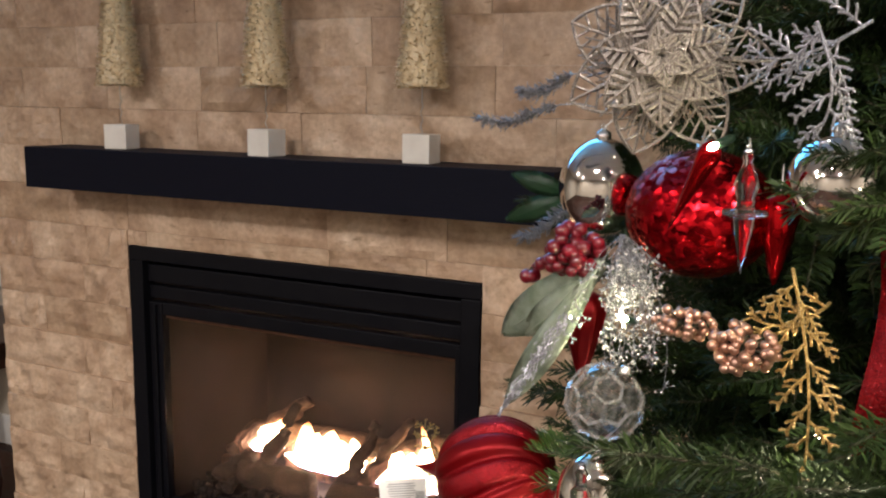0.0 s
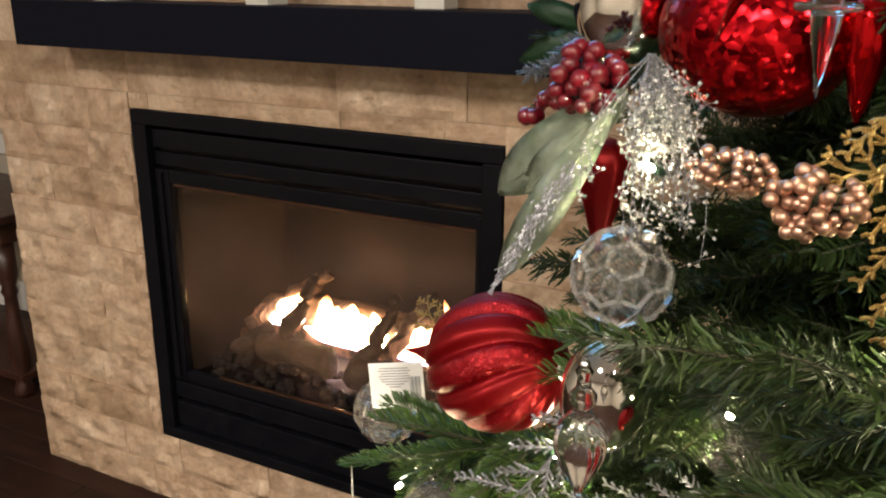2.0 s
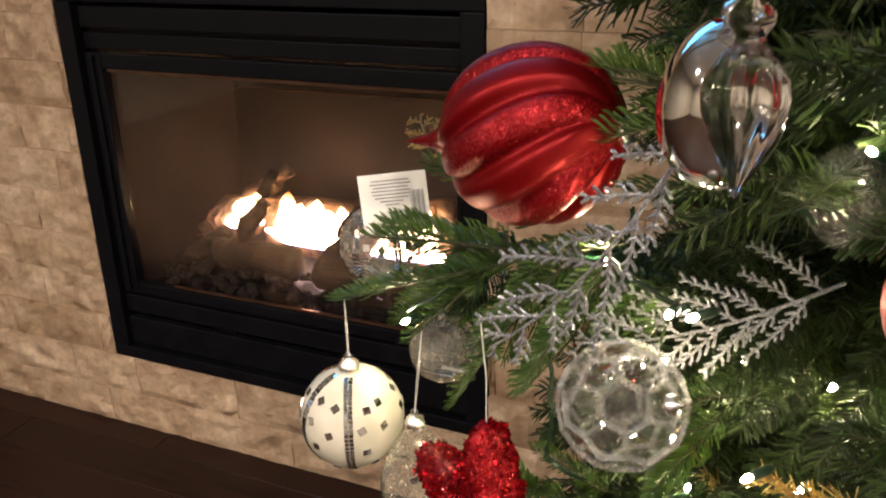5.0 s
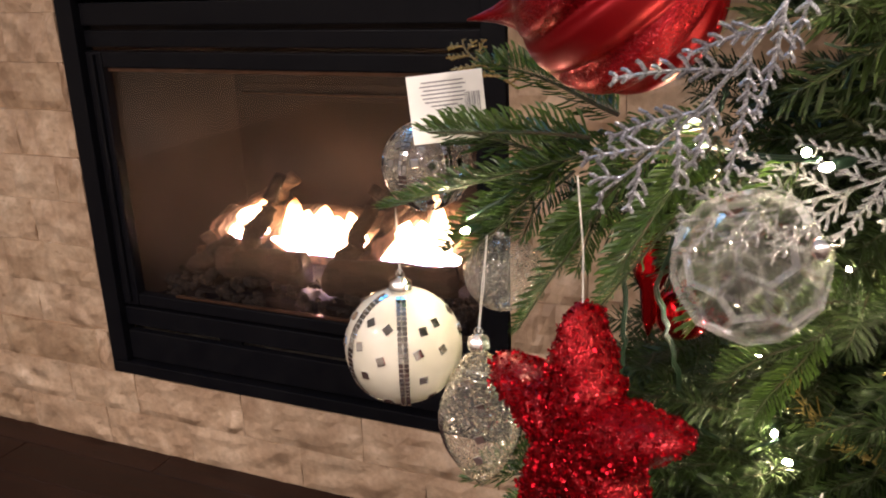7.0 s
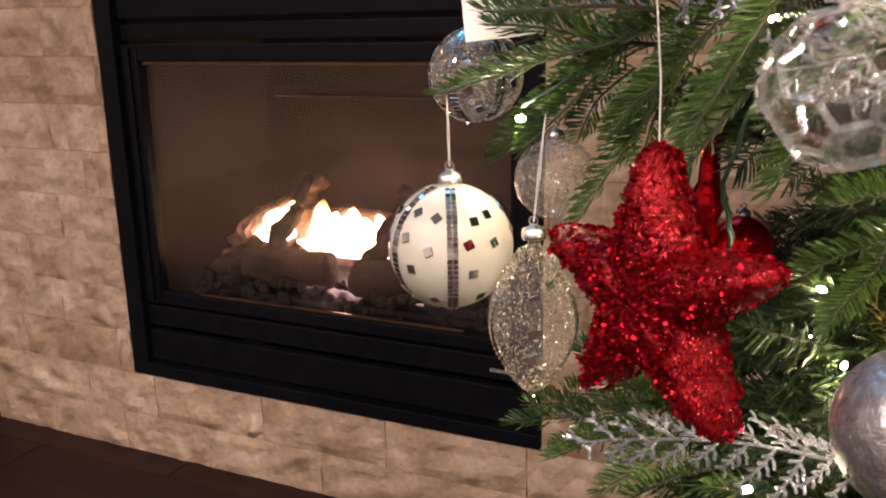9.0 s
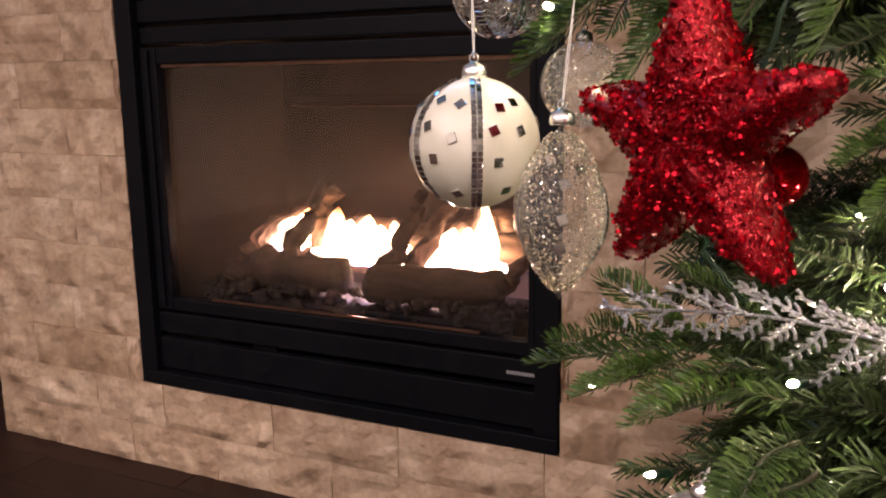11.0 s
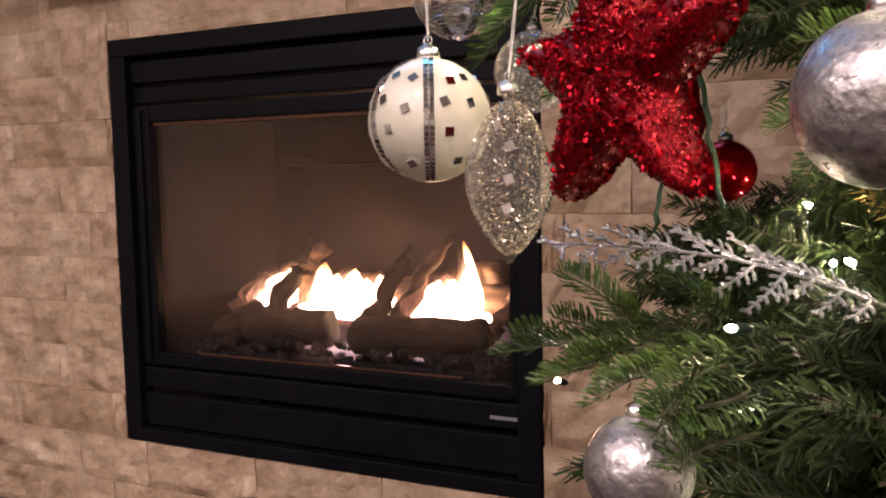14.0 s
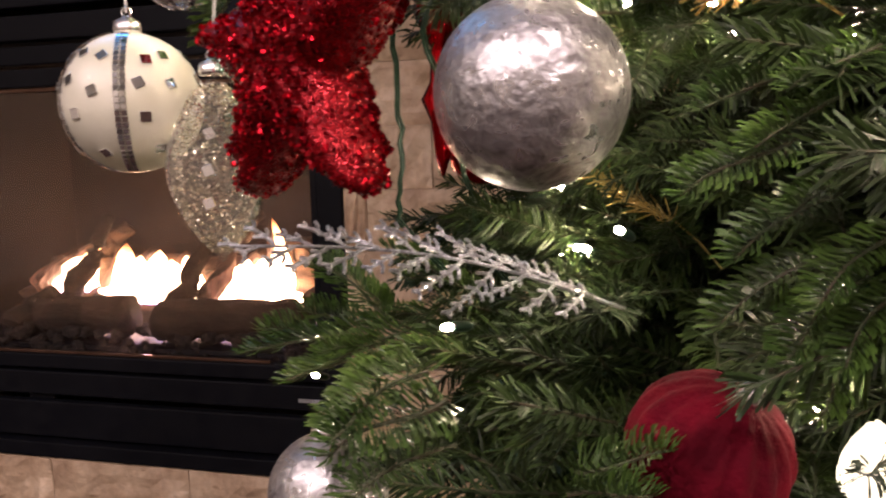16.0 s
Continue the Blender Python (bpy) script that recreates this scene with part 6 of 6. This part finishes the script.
# glitter poinsettia
def poinsettia(place, towards, r):
    t = thing("poinsettia_pick", place, "large champagne glitter poinsettia with cut-out petals", "flower", "")
    t.rotation_mode = "QUATERNION"
    t.rotation_quaternion = (Vector(towards) - Vector(place)).to_track_quat("Z", "Y")
    rnd_ = random.Random(8)
    for ring, (n, rr, lift, wide) in enumerate(((7, 1.0, -0.004, 0.30), (7, 0.74, 0.006, 0.28), (6, 0.46, 0.014, 0.26))):
        for i in range(n):
            a = 2 * math.pi * i / n + 0.35 * ring + rnd_.uniform(-0.1, 0.1)
            L, w = r * rr * rnd_.uniform(0.9, 1.05), r * rr * wide
            bm = bmesh.new()
            edge = []
            for sd in (-1, 1):
                pts = [Vector((0.12 * r + (L - 0.12 * r) * k / 10, sd * w * math.sin(math.pi * min(1, k / 10)) ** 0.8, 0.018 * r / 0.07 * math.sin(2.6 * k / 10))) for k in range(11)]
                tube(pts, 0.0013, 4, 1, bm)
                edge.append(pts)
            tube([(0.1 * r + (L - 0.1 * r) * k / 6, 0, 0.018 * r / 0.07 * math.sin(2.6 * k / 6) + 0.001) for k in range(7)], 0.0012, 4, 1, bm)
            for k in range(1, 10):
                for sd in (0, 1):
                    mid = Vector((0.1 * r + (L - 0.1 * r) * max(0, k - 1.3) / 10, 0, 0.018 * r / 0.07 * math.sin(2.6 * k / 10)))
                    tube([mid, edge[sd][k]], 0.0010 if ring == 0 else 0.0021, 4, 1, bm)
            part("petal", bm, CHAMPG, t, m=pose(0, 0, lift, 0, 0, math.degrees(a)) @ pose(0, 0, 0, 0, -8 - 14 * ring, 0))
    bm = bmesh.new()
    for i in range(280):
        a, l = rnd_.uniform(0, 6.283), r * rnd_.uniform(0.25, 0.80)
        up = rnd_.uniform(0.012, 0.034)
        d = Vector((math.cos(a), math.sin(a), 0))
        tube([Vector((0, 0, 0.010)), d * l * 0.5 + Vector((0, 0, 0.012 + up * 0.7)), d * l + Vector((0, 0, up * 0.8))], 0.0010, 4, 0.7, bm)
    part("glitter_strand", bm, CHAMPG, t, kind="stuff")
    bm = bmesh.new()
    for i in range(30):
        a, q = i * 2.4, 0.0105 * math.sqrt(i / 30)
        bmesh.ops.create_icosphere(bm, subdivisions=1, radius=0.0024, matrix=Matrix.Translation((q * math.cos(a), q * math.sin(a), 0.024 + 0.004 * math.sin(i))))
    part("stamen", bm, SILVERG, t)
    return t


poinsettia((-0.180, 1.085, 1.514), (-0.06, 0.43, 1.47), 0.078)

# sequin ribbon hanging down the boughs
ribbon = thing("ribbon", (-0.010, 1.140, 1.30), "wide red sequin ribbon trailing over the boughs", "ribbon")
bm = bmesh.new()
rows = []
for i in range(31):
    s = i / 30
    zz = 0.085 - 0.17 * s
    rows.append([bm.verts.new((0.006 * math.sin(5 * s) + u * 0.012, 0.010 * math.sin(7 * s) + 0.006 * u * math.cos(6 * s) - 0.04 * abs(s - 0.4), zz)) for u in (-1, -0.5, 0, 0.5, 1)])
for a, b in zip(rows, rows[1:]):
    for j in range(4):
        bm.faces.new((a[j], a[j + 1], b[j + 1], b[j]))
bmesh.ops.solidify(bm, geom=bm.faces[:], thickness=0.0008)
part("band", bm, REDG, ribbon)

# paper tag on the clear ball
tag = thing("paper_tag", (-0.500, 1.296, 0.993), "white paper hang tag with small grey print", "tag")
tx = Vector((0.92, 0.38, 0.02)).normalized()
tz = Vector((-0.05, 0.05, 1.0)).normalized()
ty = tz.cross(tx).normalized()
tag.matrix_basis = Matrix.Translation((-0.492, 1.299, 1.001)) @ Matrix.Rotation(radians(4), 4, Vector((0.4, -0.92, 0))) @ Matrix((tx, ty, tx.cross(ty))).transposed().to_4x4()
part("card", box((-0.040, -0.0004, -0.026), (0.018, 0.0004, 0.026), 0.0002, 1), PAPER, tag)
rnd = random.Random(3)
for k in range(8):
    w = (0.016, 0.0175, 0.015, 0.017, 0.016, 0.0145, 0.010, 0.006)[k]
    part("print_line", box((-0.013 - w, -0.0009, 0.0195 - 0.0030 * k), (-0.013 + w, -0.0005, 0.0205 - 0.0030 * k)), INK, tag)
for k in range(9):
    part("print_bar", box((0.003 + 0.0013 * k, -0.0009, -0.016), (0.0034 + 0.0013 * k + 0.0003 * (k % 3), -0.0005, 0.010)), INK, tag)

# gold twig pick low in the tree
fuzzy_sprig((-0.15, 1.30, 0.72), (-0.235, 1.325, 0.79), "gold beaded twig pick", GOLDG, 90, 0.016, 9)
fuzzy_sprig((-0.10, 1.20, 0.86), (-0.18, 1.185, 0.885), "gold beaded twig pick", GOLDG, 120, 0.014, 10)

# white flower low on the tree; its glow is painted as petal emission
flower = thing("silk_flower", (-0.080, 1.225, 0.612), "white flower pick with glow painted into its petals", "flower")
# petals emit by themselves, no bulb sits within the flower
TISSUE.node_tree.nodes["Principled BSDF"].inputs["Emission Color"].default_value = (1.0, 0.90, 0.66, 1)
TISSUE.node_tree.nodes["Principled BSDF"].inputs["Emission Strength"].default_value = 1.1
rnd = random.Random(77)
for i in range(11):
    bm = bmesh.new()
    rows = []
    for u in range(7):
        k = u / 6
        w = 0.020 * math.sin(math.pi * (0.15 + 0.8 * k))
        rows.append([bm.verts.new((0.045 * k, w * v, 0.018 * k * k + 0.006 * v * v + 0.004 * math.sin(5 * k + 3 * v + i))) for v in (-1, -0.5, 0, 0.5, 1)])
    for p, q in zip(rows, rows[1:]):
        for v in range(4):
            bm.faces.new((p[v], q[v], q[v + 1], p[v + 1]))
    bmesh.ops.solidify(bm, geom=bm.faces[:], thickness=0.0006)
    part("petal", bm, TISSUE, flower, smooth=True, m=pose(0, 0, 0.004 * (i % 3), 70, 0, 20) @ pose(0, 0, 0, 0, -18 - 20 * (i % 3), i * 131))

# ---- side table beyond the hearth ----
table = thing("side_table", (-2.70, 2.44, 0), "dark cherry side table with turned legs", "table")
table.scale = (1, 1, 0.92)
part("top", box((-0.62, -0.20, 0.70), (0.16, 0.25, 0.73), 0.006), DARKWOOD, table)
part("apron", box((-0.56, -0.15, 0.61), (0.10, 0.20, 0.698), 0.003), DARKWOOD, table)
part("shelf", box((-0.56, -0.15, 0.07), (0.10, 0.20, 0.10), 0.004), DARKWOOD, table)
legp = [(0.030, 0.0), (0.034, 0.02), (0.026, 0.05), (0.020, 0.08), (0.030, 0.12), (0.037, 0.18), (0.030, 0.26), (0.022, 0.34), (0.020, 0.40), (0.028, 0.42), (0.022, 0.44), (0.034, 0.48), (0.034, 0.609)]
for lx, ly in ((0.06, -0.12), (0.06, 0.17), (-0.52, -0.12), (-0.52, 0.17)):
    part("leg", lathe(legp, 20), DARKWOOD, table, smooth=True, m=pose(lx, ly, 0))
for i, pts in enumerate(([(-2.80, 2.70, 0.60), (-2.72, 2.66, 0.45), (-2.66, 2.70, 0.34), (-2.75, 2.68, 0.28), (-2.90, 2.66, 0.30)], [(-2.62, 2.72, 0.38), (-2.58, 2.70, 0.25), (-2.68, 2.64, 0.12), (-2.80, 2.60, 0.03), (-2.95, 2.5, 0.006)])):
    dense = []
    for a, b in zip(pts, pts[1:]):
        dense += [Vector(a).lerp(Vector(b), k / 6) + Vector((0, 0, -0.02 * math.sin(math.pi * k / 6))) for k in range(6)]
    tagged(new("power_cord", finish(tube(dense + [Vector(pts[-1])], 0.004, 8), "power_cord", CORD, True)), "loose black power cord behind the side table", "cord", "power cords")

# ---- stone courses on the chimney breast ----
rnd = random.Random(11)
COURSE = 0.1040
Z_JOINT = 0.2045 - 2 * COURSE


def tile_mesh(seed, smooth_face):
    """One split-face stone of unit length and course height; its face swells and breaks."""
    bm = bmesh.new()
    nx, nz = 11, 5
    amp = 0.004 if smooth_face else 0.013
    grid = []
    for j in range(nz + 1):
        row = []
        for i in range(nx + 1):
            u, w = i / nx, j / nz
            edge = min(u * nx, (1 - u) * nx, w * nz * 1.2, (1 - w) * nz * 1.2, 1.0)
            d = 0.004 + amp * (0.45 + 0.9 * noise.noise(Vector((u * 5.2 + seed * 7.3, w * 2.2, seed)))) * (0.35 + 0.65 * edge)
            row.append(bm.verts.new((u, -d, w)))
        grid.append(row)
    for j in range(nz):
        for i in range(nx):
            bm.faces.new((grid[j][i], grid[j][i + 1], grid[j + 1][i + 1], grid[j + 1][i]))
    rim = [grid[0][i] for i in range(nx + 1)] + [grid[j][nx] for j in range(1, nz + 1)] + [grid[nz][i] for i in range(nx - 1, -1, -1)] + [grid[j][0] for j in range(nz - 1, 0, -1)]
    back = [bm.verts.new((v.co.x, 0.014, v.co.z)) for v in rim]
    for a in range(len(rim)):
        b = (a + 1) % len(rim)
        bm.faces.new((rim[b], rim[a], back[a], back[b]))
    return finish(bm, "stone", STONE)


ROUGH = [tile_mesh(s, False) for s in range(10)]
PLAIN = [tile_mesh(s + 20, True) for s in range(6)]


def lay(x0, x1, z0, z1, pool, out=0.0, lean=0.0):
    g = 0.0007
    s = part("stone", rnd.choice(pool), STONE, breast)
    s.matrix_basis = pose(x0 + g, WALL_Y + out + rnd.uniform(-0.001, 0.001), z0 + g * 0.7, lean) @ Matrix.Diagonal((x1 - x0 - 2 * g, 1, z1 - z0 - 1.4 * g, 1))


course = 0
z = Z_JOINT
while z < ROOM[3] - 0.01:
    z0, z1 = max(z, 0.0), min(z + COURSE, ROOM[3] - 0.002)
    x = BREAST_L
    out, lean = rnd.uniform(-0.003, 0.002), rnd.uniform(0.5, 2.6)
    first = 0.155 + 0.15 * (course % 2) + rnd.uniform(-0.04, 0.05)
    while x < BREAST_R - 0.01:
        length = first if x == BREAST_L else rnd.choice((0.305, 0.305, 0.305, 0.21, 0.25))
        nx_ = min(x + length, BREAST_R)
        if BREAST_R - nx_ < 0.06:
            nx_ = BREAST_R
        pool = PLAIN if z0 > 1.05 and rnd.random() < 0.85 else ROUGH
        pieces = [(x, nx_)]
        if z0 < FZ1 - 0.03 and z1 > FZ0 + 0.03:
            pieces = []
            if x < FX0 - 0.005:
                pieces.append((x, min(nx_, FX0 - 0.003)))
            if nx_ > FX1 + 0.005:
                pieces.append((max(x, FX1 + 0.003), nx_))
        for a, b in pieces:
            if b - a > 0.012:
                lay(a, b, z0, z1, pool, out, lean)
        if z0 < FZ1 < z1 and x < FX1 and nx_ > FX0:
            a, b = max(x, FX0 - 0.003), min(nx_, FX1 + 0.003)
            if b - a > 0.012:
                lay(a, b, FZ1 + 0.002, z1, PLAIN, out, lean)
        x = nx_
    z += COURSE
    course += 1

# ---- floor planks ----
plank = box((0, 0, -0.018), (1, 0.118, 0), 0.0015, 1)
plank_me = finish(plank, "plank", FLOOR)
y = ROOM[2]
k = 0
while y < BACK_Y - 0.01:
    x = ROOM[0] - 0.5 * (k % 3) / 3
    while x < ROOM[1]:
        length = rnd.uniform(1.1, 2.0)
        a, b = max(x, ROOM[0]), min(x + length, ROOM[1])
        if b > a:
            p = part("plank", plank_me, FLOOR, floor)
            p.matrix_basis = pose(a, y, 0) @ Matrix.Diagonal((b - a - 0.0015, 1, 1, 1))
        x += length
    y += 0.1195
    k += 1
